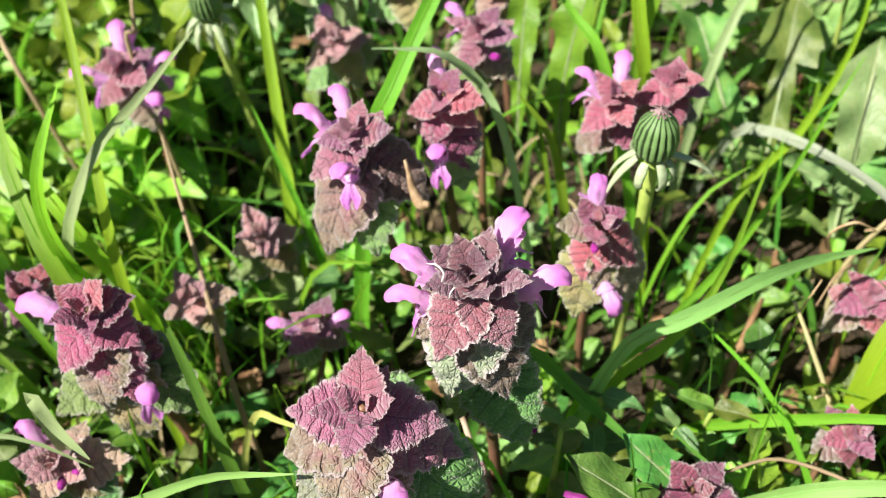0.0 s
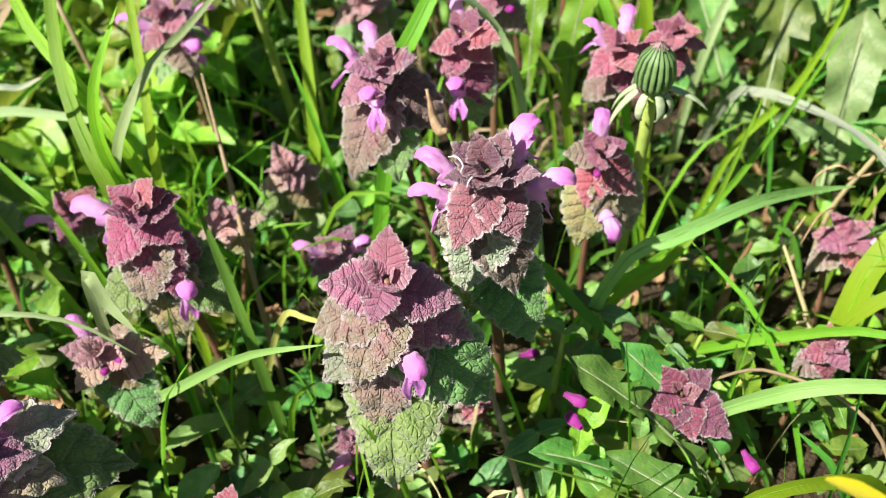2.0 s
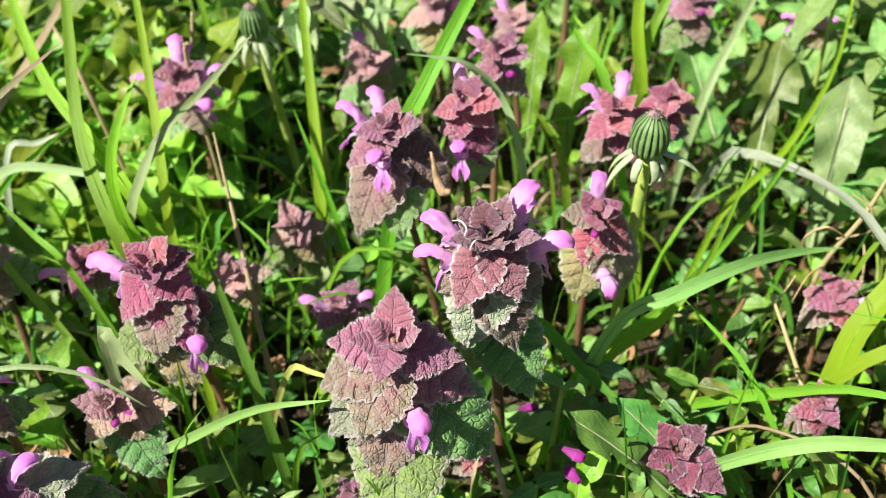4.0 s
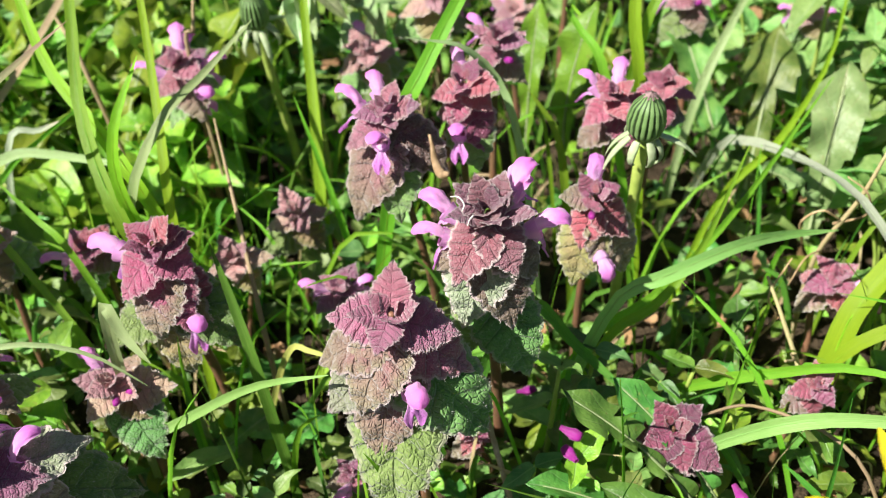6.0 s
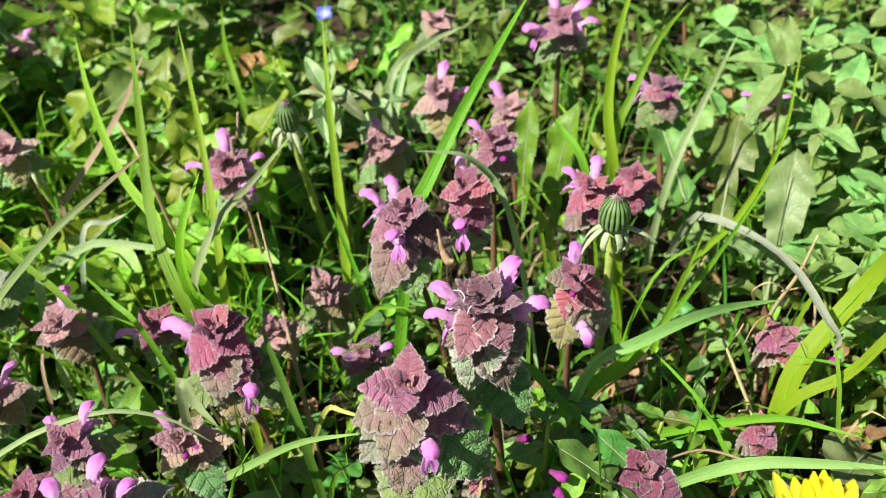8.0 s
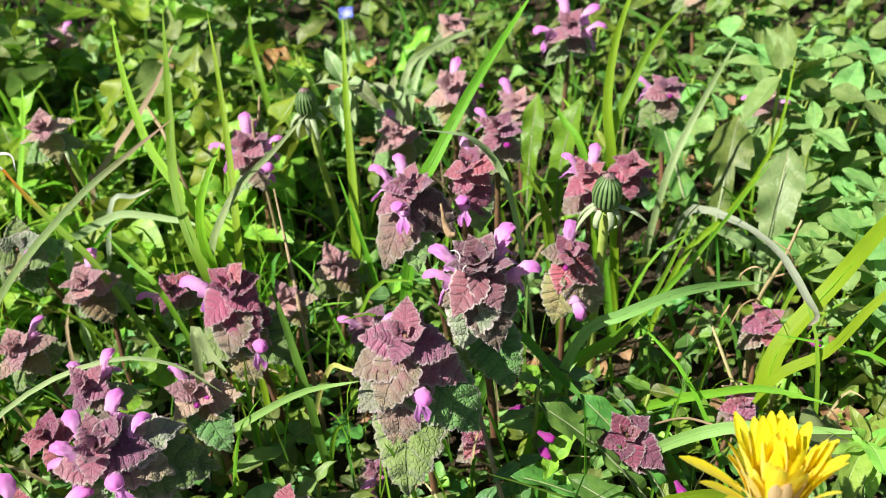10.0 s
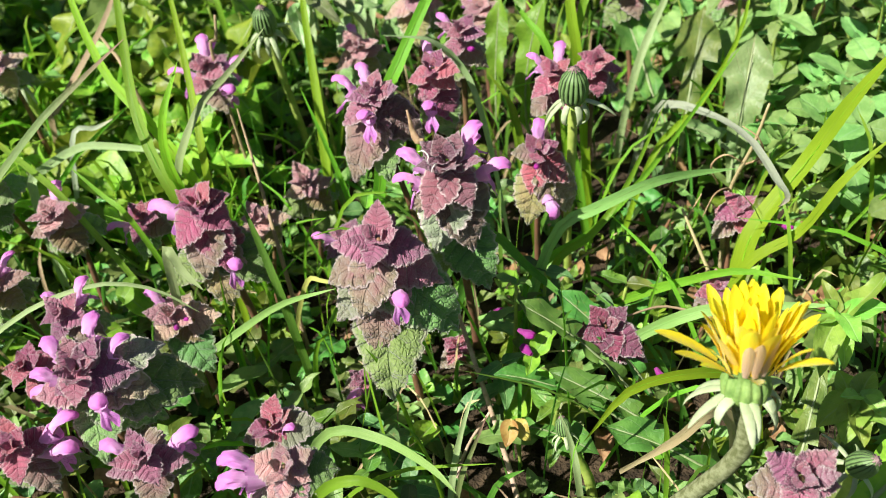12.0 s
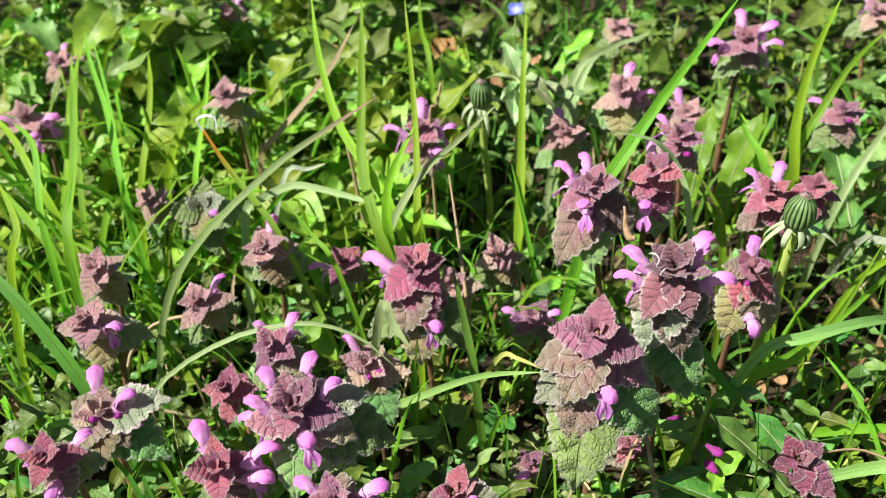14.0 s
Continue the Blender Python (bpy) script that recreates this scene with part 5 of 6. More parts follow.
def dandelion_flower(base, foot, label):
    rng = random.Random(11)
    root = Vector(foot)
    plant = thing("dandelion_flower", root, label, "wild flower")
    at = Vector(base) - root
    turn = pose(0, 0, 0, -12, 2, 0)
    up = turn.to_3x3() @ Vector((0, 0, 1))
    low = at - up * 0.02
    part("stem", grid("dandelion_stem", tube([(0, 0, 0), (at.x * 0.3 - 0.006, at.y * 0.3, at.z * 0.35), tuple(low), tuple(at)], (0.0030, 0.0028, 0.0025, 0.0033), 10, 14), DOWNY_STEM, True), plant, None, "thick mottled downy stem")
    m = Matrix.Translation(at) @ turn
    part("cup", grid("flower_cup", involucre(0.0062, 0.0125, 14, -0.15, rib=0.09), CUP_GREEN, True), plant, m, "green ribbed cup of upright bracts")
    kinds = [[floret(l * 0.001, w * 0.001, b, RAY) for l, w in ((20, 4.3), (18, 3.8), (15, 3.2))] for b in (0.42, 0.26, 0.10, -0.05, -0.15)]
    dull = [floret(0.016, 0.0030, 0.15, RAY_BACK), floret(0.016, 0.003, 0.3, RAY_BACK)]
    for ring, (count, radius, lean) in enumerate(((25, 6.0, 14), (24, 5.2, 11), (20, 4.0, 7), (15, 2.6, 3), (6, 1.0, 0))):
        for k in range(count):
            a = 360 / count * k + rng.uniform(-9, 9)
            mesh = rng.choice(kinds[ring])
            if ring == 0 and 235 < a % 360 < 300 and rng.random() < 0.6:
                mesh = dull[0]
            if ring == 2 and -130 < (a % 360) - 360 < -60 and rng.random() < 0.25:
                mesh = dull[1]
            part("petal", mesh, plant, m @ pose(0, 0, 0.0100, 0, 0, a) @ pose(radius * 0.001, 0, 0, rng.uniform(-8, 8), lean + rng.uniform(-10, 12) + (30 if rng.random() < 0.08 else 0), rng.uniform(-20, 20)))
    for k in range(13):
        a = 360 / 13 * k + rng.uniform(-10, 10)
        part("bract", rng.choice(BRACTS), plant, m @ pose(0, 0, 0.003, 0, 0, a) @ pose(0.0042, 0, 0, 0, rng.uniform(-8, 34), rng.uniform(-18, 18)) @ Matrix.Diagonal((rng.uniform(0.95, 1.35), 1.35, 1.2, 1)), "pale drooping outer bract")
    return plant


dandelion_flower((0.0678, 0.030, 0.1035), (0.045, 0.036, -0.002), "half-open yellow dandelion flower with drooping pale bracts")


def lobed_leaf(length, width, lobes, bend, back=0.5, depth=0.7, seed=0, nu=60, nv=9):
    """A dandelion leaf along x: a midrib with backward-pointing lobes and a triangular end lobe."""
    rng = np.random.default_rng(seed)
    u, v = np.linspace(0, 1, nu), np.linspace(-1, 1, nv)
    env = np.interp(u, (0, 0.12, 0.5, 0.75, 0.9, 1), (0.12, 0.3, 0.75, 1.0, 0.75, 0.02))
    big = rng.uniform(0.55, 1.1, lobes + 2)[np.floor(u * lobes).astype(int)]
    saw = (1 - ((u * lobes) % 1.0)) * big
    half = 0.5 * width * env * np.where(u < 0.76, 1 - depth + depth * saw ** 0.8, 1.0)
    half = np.maximum(half, 0.04 * width * (u < 0.97))
    x = u[:, None] * length - back * np.abs(v)[None, :] ** 1.5 * half[:, None] * 0.8
    y = half[:, None] * v[None, :]
    ang = bend * (u - 0.15)
    cx, cz = np.cumsum(np.cos(ang)) * length / nu, -np.cumsum(np.sin(ang)) * length / nu
    dz = 0.28 * np.abs(y) + 0.08 * width * np.sin(u * 17 + rng.uniform(0, 6))[:, None] * np.abs(v)[None, :] + 0.07 * width * np.sin(u * 29 + rng.uniform(0, 6))[:, None] * v[None, :]
    off = x - u[:, None] * length
    pts = np.stack([cx[:, None] + off * np.cos(ang)[:, None] + dz * np.sin(ang)[:, None], y, cz[:, None] - off * np.sin(ang)[:, None] + dz * np.cos(ang)[:, None]], 2)
    return pts


def fallen_flower(at, turn, label):
    """A dropped corolla lying on the leaves."""
    ob = thing("fallen_flower", at, label, "fallen petal")
    f = part("flower", NUB_MESH, ob, pose(0, 0, 0, *turn) @ Matrix.Diagonal((0.95, 1.35, 0.9, 1)))
    part("lower_lip", LIP_MESH, f, pose(0, 0, 0.0004) @ Matrix.Scale(0.38, 4))
    return ob


def dandelion_leaf(foot, tip, width, mat, bend=0.7, lobes=4, roll=0, depth=0.6, label="jagged green dandelion leaf"):
    """One leaf from its foot to its tip."""
    a, b = Vector(foot), Vector(tip)
    pts = lobed_leaf((b - a).length * (1 + bend * bend * 0.05), width * 0.001, lobes, bend, depth=depth, seed=int(width * 7))
    ob = new("dandelion_leaf", grid("dandelion_leaf", pts, mat))
    rib = [Vector(pts[k, 4]) + Vector((0, 0, 0.0001)) for k in range(0, 58, 6)]
    part("midrib", grid("leaf_midrib", tube(rib, (width * 0.00005, width * 0.00003, width * 0.00001), 6, 16), MIDRIB, True), ob, None, "pale midrib")
    ob.matrix_basis = Matrix.Translation(a) @ turn_to(b - a) @ pose(0, 0, 0, roll, -math.degrees(bend) * 0.42, 0)
    return tagged(ob, label, "leaf", "dandelion leaves")


dandelion_leaf((0.117, 0.214, 0.030), (0.135, 0.256, 0.083), 24, DANDELION_DULL, 0.5, 2, 5, 0.35, "faded dull dandelion leaf with a brown blotch")
dandelion_leaf((0.120, 0.212, 0.042), (0.096, 0.224, 0.058), 19, DANDELION_DULL, 0.9, 2, 10, 0.4, "pale dull green dandelion leaf")
dandelion_leaf((0.100, 0.245, 0.020), (0.122, 0.300, 0.078), 24, DANDELION_LEAF, 0.5, 3, 5, 0.7)
dandelion_leaf((0.098, 0.250, 0.005), (0.080, 0.330, 0.080), 26, DANDELION_LEAF, 0.6, 3, 10)
dandelion_leaf((0.026, 0.258, 0.040), (0.036, 0.274, 0.108), 17, HERB_LUSH, 0.8, 5, -12, 0.2, "upright bright green toothed leaf")
dandelion_leaf((0.010, 0.270, 0.040), (0.022, 0.290, 0.100), 13, HERB_LUSH, 0.7, 5, 15, 0.2, "upright bright green toothed leaf")
dandelion_leaf((0.054, 0.090, 0.028), (0.010, 0.114, 0.062), 15, DANDELION_DARK, 0.7, 5, 5, 0.88, "dark green deeply lobed dandelion leaf lying low")
dandelion_leaf((0.060, 0.096, 0.024), (0.024, 0.120, 0.058), 15, DANDELION_DARK, 0.7, 5, -8, 0.88, "dark green deeply lobed dandelion leaf lying low")
dandelion_leaf((0.050, 0.090, 0.015), (0.000, 0.100, 0.040), 13, DANDELION_DARK, 0.7, 5, 12, 0.88, "dark green deeply lobed dandelion leaf lying low")
dandelion_leaf((0.075, 0.060, 0.025), (0.020, 0.092, 0.044), 15, DANDELION_DARK, 0.6, 6, -5, 0.85, "dark green deeply lobed dandelion leaf lying low")
dandelion_leaf((0.085, 0.050, 0.020), (0.035, 0.066, 0.046), 16, DANDELION_DARK, 0.8, 6, 0, 0.85)
dandelion_leaf((0.095, 0.045, 0.020), (0.125, 0.105, 0.056), 16, DANDELION_LEAF, 0.6, 6, 0, 0.8)
dandelion_leaf((0.070, 0.035, 0.015), (0.020, 0.020, 0.050), 22, DANDELION_DARK, 0.7, 4, 0, 0.6)
dandelion_leaf((0.100, 0.030, 0.020), (0.150, 0.050, 0.065), 26, HERB_BRIGHT, 0.6, 4, 0, 0.5, "bright green dandelion leaf")
dandelion_leaf((-0.150, 0.280, 0.020), (-0.165, 0.320, 0.095), 26, HERB_BRIGHT, 0.5, 3, 20, 0.4, "bright yellow-green dandelion leaf")
dandelion_leaf((-0.150, 0.290, 0.020), (-0.110, 0.330, 0.095), 26, HERB_BRIGHT, 0.6, 3, -20, 0.4, "bright yellow-green dandelion leaf")
dandelion_leaf((-0.180, 0.250, 0.020), (-0.140, 0.215, 0.075), 22, HERB_BRIGHT, 0.6, 4, 0, 0.4, "bright yellow-green dandelion leaf")
dandelion_leaf((-0.200, 0.230, 0.020), (-0.230, 0.190, 0.070), 24, HERB_BRIGHT, 0.7, 4, 0, 0.4, "bright yellow-green dandelion leaf")
for x, y, dx, dy, top, wide in ((-0.33, 0.30, -0.03, 0.02, 0.085, 26), (-0.30, 0.33, 0.02, 0.03, 0.09, 24), (-0.27, 0.29, -0.02, 0.03, 0.08, 26), (-0.25, 0.34, 0.03, 0.02, 0.09, 28), (-0.22, 0.31, -0.02, -0.03, 0.085, 24),
                               (-0.36, 0.26, -0.02, -0.02, 0.075, 24), (-0.31, 0.25, 0.03, -0.01, 0.075, 22), (-0.24, 0.24, 0.02, -0.03, 0.08, 24), (-0.20, 0.36, 0.01, 0.04, 0.09, 26), (-0.17, 0.27, 0.02, 0.03, 0.085, 22),
                               (-0.36, 0.36, 0.02, 0.02, 0.09, 28), (-0.28, 0.40, -0.03, 0.01, 0.095, 28), (-0.12, 0.36, -0.03, 0.01, 0.095, 26), (-0.075, 0.40, 0.03, 0.02, 0.085, 22), (0.08, 0.42, -0.03, 0.01, 0.085, 24)):
    dandelion_leaf((x, y, 0.025), (x + dx, y + dy, top), wide, HERB_BRIGHT, 0.9, 4, 10 * math.sin(x * 90), 0.45, "bright yellow-green dandelion leaf")
dandelion_leaf((0.160, 0.160, 0.010), (0.195, 0.120, 0.060), 30, HERB, 0.6, 4, 0, 0.4)
dandelion_leaf((0.140, 0.140, 0.010), (0.105, 0.095, 0.052), 26, DANDELION_DULL, 0.7, 3, 0, 0.3, "faded brownish-green leaf lying low")
dandelion_leaf((0.000, 0.100, 0.006), (0.036, 0.062, 0.034), 14, DANDELION_DARK, 0.7, 6, 0, 0.85)


# ---------------------------------------------------------------- low herbs with their own leaves
def oval_leaf(rows, cols, width, bend, cup, point=1.0, notch=0.0, wave=0.05, phase=0.0):
    u, v = np.linspace(0, 1, rows), np.linspace(-1, 1, cols)
    half = width * np.sin(math.pi * u ** 0.8) ** 0.8 * (1 - 0.3 * u * point) + 0.02 * (u < 0.12)
    x = u[:, None] - notch * np.exp(-(v / 0.35) ** 2)[None, :] * (u ** 5)[:, None]
    y = half[:, None] * v[None, :]
    z = cup * (v ** 2)[None, :] * half[:, None] - bend * (u ** 2)[:, None]
    z = z + wave * (np.sin(u * 11 + phase)[:, None] * np.abs(v)[None, :] ** 2 + np.sin(u * 6 + 2 * phase)[:, None] * v[None, :])
    z = z - 0.12 * width * np.exp(-(v / 0.3) ** 2)[None, :] * np.sin(math.pi * u)[:, None]
    y = y + 0.10 * np.sin(u * 3 + phase)[:, None] * u[:, None]
    return np.stack([x + 0 * y, y, z + 0 * y], 2)


def clover_leaflet(width, bend, cup):
    """A rounded leaflet, broadest beyond its middle, with a small notch at the tip."""
    u, v = np.linspace(0, 1, 14), np.linspace(-1, 1, 9)
    half = width * np.sin(math.pi * np.clip(u, 0.02, 0.985) ** 1.35) ** 0.62
    x = u[:, None] - 0.07 * np.exp(-(v / 0.3) ** 2)[None, :] * (u ** 6)[:, None]
    y = half[:, None] * v[None, :]
    z = cup * (v ** 2)[None, :] * half[:, None] - bend * (u ** 2)[:, None] + 0.012 * np.sin(u * 22)[:, None] * np.abs(v)[None, :]
    return np.stack([x + 0 * y, y, z], 2)


CLOVER_LEAFLETS = [grid("leaflet", clover_leaflet(w, b, c), m) for w, b, c, m in ((0.36, 0.15, 0.25, CLOVER_GREEN), (0.38, 0.25, 0.15, CLOVER_GREEN), (0.36, 0.1, 0.35, HERB_PALE))]
HERB_LEAVES = [grid("herb_leaf", oval_leaf(12, 7, w, b, c), m) for w, b, c, m in ((0.30, 0.3, 0.2, HERB), (0.34, 0.15, 0.3, HERB_BRIGHT), (0.30, 0.4, 0.15, HERB_BLUE), (0.27, 0.25, 0.3, HERB_PALE))]


def clover(at, height, size, spin, kind, seed):
    rng = random.Random(seed)
    root = Vector((at[0], at[1], -0.002))
    plant = thing("clover_plant", root, "pale green clover with three rounded leaflets a stalk", "clover", "clover patch")
    for k in range(6):
        a = radians(spin + 60 * k + rng.uniform(-30, 30))
        h = height * rng.uniform(0.55, 1.05)
        reach = rng.uniform(0.006, 0.026)
        top = Vector((math.cos(a) * reach, math.sin(a) * reach, h))
        stalk = part("stalk", grid("clover_stalk", tube([(0, 0, 0), (top.x * 0.3, top.y * 0.3, h * 0.5), tuple(top)], (0.0009, 0.0007, 0.0005), 6, 8), DANDELION_STEM, True), plant)
        for j in range(3):
            m = Matrix.Translation(top) @ pose(0, 0, 0, rng.uniform(-30, 35), rng.uniform(-30, 30), math.degrees(a) + 120 * j) @ pose(0, 0, 0, 0, rng.uniform(-25, 5), 0) @ Matrix.Scale(size * rng.uniform(0.85, 1.15), 4)
            part("leaflet", CLOVER_LEAFLETS[(kind + (j == 1 and rng.random() < 0.2)) % 3], plant, m)
    return plant


def herb(at, height, size, kind, seed, lean=(0, 0), pairs=4):
    """A low leafy herb: an upright stem with opposite pairs of leaves."""
    rng = random.Random(seed)
    root = Vector((at[0], at[1], -0.002))
    plant = thing("low_herb", root, "low green herb with small paired oval leaves", "herb", "low herbs between the flowers")
    tip = Vector((lean[0], lean[1], height))
    part("stem", grid("herb_stem", tube([(0, 0, 0), tuple(tip * 0.5), tuple(tip)], (0.0012, 0.001, 0.0006), 6, 8), DANDELION_STEM, True), plant)
    for k in range(pairs):
        f = 1 - 0.24 * k
        for half in (0, 1):
            a = 90 * k + 180 * half + rng.uniform(-25, 25) + seed * 37
            m = Matrix.Translation(tip * f) @ pose(0, 0, 0, 0, 0, a) @ pose(0, 0, 0, rng.uniform(-15, 15), rng.uniform(-45, 15) + 8 * k, 0) @ Matrix.Scale(size * (0.65 + 0.18 * min(k, 2)) * rng.uniform(0.85, 1.2), 4)
            part("leaf", HERB_LEAVES[kind], plant, m)
    return plant


def sprig(at, foot, leaves, mat, width, label, name="leafy_sprig", category="herb", stem=0.0011, bend=0.25):
    """A leafy shoot: a stem from its foot to its top, and leaves round the top as (azimuth, lift, length in mm)."""
    root = Vector((foot[0], foot[1], -0.002))
    plant = thing(name, root, label, category)
    top = Vector(at) - root
    part("stem", grid("sprig_stem", tube([(0, 0, 0), (top.x * 0.35, top.y * 0.35, top.z * 0.5), tuple(top)], (stem, stem * 0.9, stem * 0.7), 7, 10), DANDELION_STEM, True), plant)
    shapes = [grid("sprig_leaf", oval_leaf(14, 9, width * w, bend * b, c, 0.6, wave=q, phase=f), mat) for w, b, c, q, f in ((1, 1, 0.30, 0.03, 0), (1.1, 1.7, 0.15, 0.05, 2), (0.9, 0.5, 0.45, 0.04, 4))]
    for k, (around, lift, length) in enumerate(leaves):
        a, e = radians(around), radians(lift + math.degrees(bend) * 0.6)
        way = (math.cos(a) * math.cos(e), math.sin(a) * math.cos(e), math.sin(e))
        part("leaf", shapes[k % 3], plant, Matrix.Translation(top - Vector((0, 0, 0.0012 * (k % 4)))) @ turn_to(way) @ pose(0, 0, 0, 14 * math.sin(k * 2.3)) @ Matrix.Scale(length * 0.001, 4))
    return plant


sprig((0.116, 0.085, 0.074), (0.118, 0.095), [(110, 42, 12), (62, 31, 11), (30, 19, 22), (-100, -19, 16), (-84, 24, 15), (-122, -19, 23), (-165, 17, 13), (-120, -2, 11), (168, 44, 9), (0, 5, 18), (75, 8, 16)], SPURGE, 0.24, "yellow-green leafy shoot beside the yellow dandelion")
sprig((0.1125, 0.055, 0.0693), (0.113, 0.062), [(-157, 34, 9), (-119, -15, 14), (-101, -15, 15), (45, 16, 13), (-16, -18, 12), (-157, -20, 16), (-60, 0, 14), (100, 10, 13)], SPURGE, 0.34, "low bright green shoot of broad curled leaves")
sprig((-0.0798, 0.280, 0.1159), (-0.082, 0.288), [(121, 46, 19), (-11, 21, 13), (-68, -42, 21), (-131, -7, 12), (-29, 0, 20), (-88, -45, 24), (151, 3, 17), (-38, -20, 12), (80, 20, 18), (30, -30, 20)], PALE_HERB, 0.26, "pale grey-green shoot of limp curled leaves beside a dandelion bud", bend=0.5)
sprig((-0.060, 0.300, 0.098), (-0.058, 0.306), [(-60, 10, 16), (20, 15, 15), (140, 20, 15), (-120, -20, 18), (-20, -35, 18), (80, 30, 14)], PALE_HERB, 0.26, "pale grey-green shoot of limp curled leaves", bend=0.5)
for top, leaves in (((0.135, 0.290, 0.108), [(150, 4, 27), (123, 28, 30), (109, 43, 26), (-148, -30, 29), (19, 2, 10), (75, 47, 26)]), ((0.148, 0.270, 0.0855), [(177, 10, 14), (-115, -18, 13), (-74, -15, 14), (42, 26, 22), (-55, 10, 22), (76, 23, 19)]),
                    ((0.171, 0.300, 0.0845), [(108, -3, 12), (61, 37, 28), (-60, 1, 15), (111, 19, 16), (-130, 5, 16)]), ((0.166, 0.240, 0.0632), [(-166, 15, 12), (59, 12, 15), (-85, -12, 14), (-122, -21, 13), (20, 5, 15)])):
    sprig(top, (top[0] + 0.004, top[1] + 0.008), leaves, CLOVER_GREEN, 0.25, "blue-green lucerne shoot with rounded leaflets", "lucerne_shoot")
sprig((-0.1357, 0.360, 0.1018), (-0.137, 0.366), [(-100, -30, 14), (-30, 0, 12)], YELLOWED, 0.40, "orange-brown withering leaf on a short stalk", "withered_leaf", "leaf", 0.0008)
sprig((0.006, 0.082, 0.0345), (0.008, 0.086), [(-110, -25, 10), (-40, -15, 9)], YELLOWED, 0.38, "yellowing leaf low on the ground", "withered_leaf", "leaf", 0.0007)

rng = random.Random(21)
for x, y, z in ((0.149, 0.312, 0.07), (0.176, 0.309, 0.09), (0.164, 0.240, 0.07), (0.190, 0.260, 0.08), (0.205, 0.335, 0.09), (0.146, 0.396, 0.08),
                (0.175, 0.205, 0.065), (0.200, 0.180, 0.06), (0.185, 0.380, 0.08), (0.235, 0.300, 0.08), (0.130, 0.345, 0.07), (0.225, 0.230, 0.07),
                (0.160, 0.275, 0.06), (0.240, 0.380, 0.09), (0.270, 0.270, 0.07), (0.105, 0.385, 0.07), (0.150, 0.215, 0.06), (0.210, 0.290, 0.095), (0.165, 0.350, 0.09), (0.135, 0.290, 0.07), (0.195, 0.225, 0.075), (0.215, 0.130, 0.05)):
    clover((x, y), z, rng.uniform(0.015, 0.021), rng.uniform(0, 90), rng.choice((0, 0, 1)), rng.randint(0, 999))
for k in range(150):
    x, y = rng.uniform(-0.36, 0.28), rng.uniform(-0.03, 0.52)
    if math.hypot((x + 0.01) / 0.13, (y - 0.34) / 0.11) < 1 and k % 3:
        continue
    if 0.12 < x and 0.2 < y:
        kind = 3
    else:
        kind = rng.choice((0, 0, 1, 2, 1) if y > 0.22 else (0, 0, 2, 3))
    tall = rng.uniform(0.018, 0.040) + 0.06 * max(0, min(1, (y - 0.17) / 0.25)) * rng.uniform(0.4, 1)
    herb((x, y), tall, rng.uniform(0.010, 0.019) * (1.25 if y > 0.25 else 1), kind, k + 1, (rng.uniform(-0.01, 0.01), rng.uniform(-0.012, 0.004)))


for k, (x, y, z, kind) in enumerate(((0.008, 0.128, 0.066, 3), (0.020, 0.140, 0.060, 2), (0.032, 0.126, 0.050, 0), (0.012, 0.110, 0.046, 1), (0.028, 0.108, 0.042, 3), (0.040, 0.135, 0.050, 2), (0.052, 0.142, 0.048, 0),
                                     (0.000, 0.112, 0.040, 2), (0.020, 0.095, 0.036, 0), (0.062, 0.128, 0.044, 1), (-0.045, 0.085, 0.040, 2), (-0.062, 0.092, 0.042, 0), (-0.075, 0.100, 0.046, 3), (-0.050, 0.070, 0.036, 0), (-0.035, 0.065, 0.034, 2))):
    herb((x, y), z, 0.017, kind, 300 + k, (0.004, -0.006))


def speedwell(at, height):
    root = Vector((at[0], at[1], -0.002))
    plant = thing("speedwell", root, "tiny blue speedwell flower on a thin stem", "wild flower")
    top = Vector((0.002, -0.004, height))
    part("stem", grid("speedwell_stem", tube([(0, 0, 0), (0, 0, height * 0.5), tuple(top)], (0.0008, 0.0006, 0.0004), 6, 8), DANDELION_STEM, True), plant)
    petal = grid("speedwell_petal", oval_leaf(8, 6, 0.5, 0.05, 0.12, 0.0), SPEEDWELL)
    for k in range(4):
        part("petal", petal, plant, Matrix.Translation(top) @ pose(0, 0, 0, 30, 0, 0) @ pose(0, 0, 0, 0, -20, 45 + 90 * k) @ Matrix.Scale(0.0058, 4), "blue petal with a white foot")
    return plant


speedwell((-0.096, 0.386), 0.114)

fallen_flower((0.0111, 0.108, 0.0540), (20, 45, -15), "fallen magenta dead-nettle flower on low leaves")
fallen_flower((0.0001, 0.14, 0.0315), (-20, 45, 10), "fallen magenta dead-nettle flower on low leaves")
fallen_flower((0.0612, 0.1, 0.0359), (10, 50, -60), "fallen magenta dead-nettle flower on low leaves")
fallen_flower((0.1186, 0.155, 0.0546), (30, 40, 0), "fallen magenta dead-nettle flower on low leaves")
fallen_flower((0.0153, 0.1, 0.0486), (-30, 45, 100), "fallen magenta dead-nettle flower on low leaves")

# ---------------------------------------------------------------- dry stalks, twigs and withered scraps
def stalk(points, radii, mat, label, name="dry_stalk", sides=7):
    foot = Vector(points[0])
    ob = new(name, grid(name, tube([Vector(p) - foot for p in points], [r * 0.001 for r in radii], sides, 18), mat, True))
    ob.location = foot
    return tagged(ob, label, "stalk")


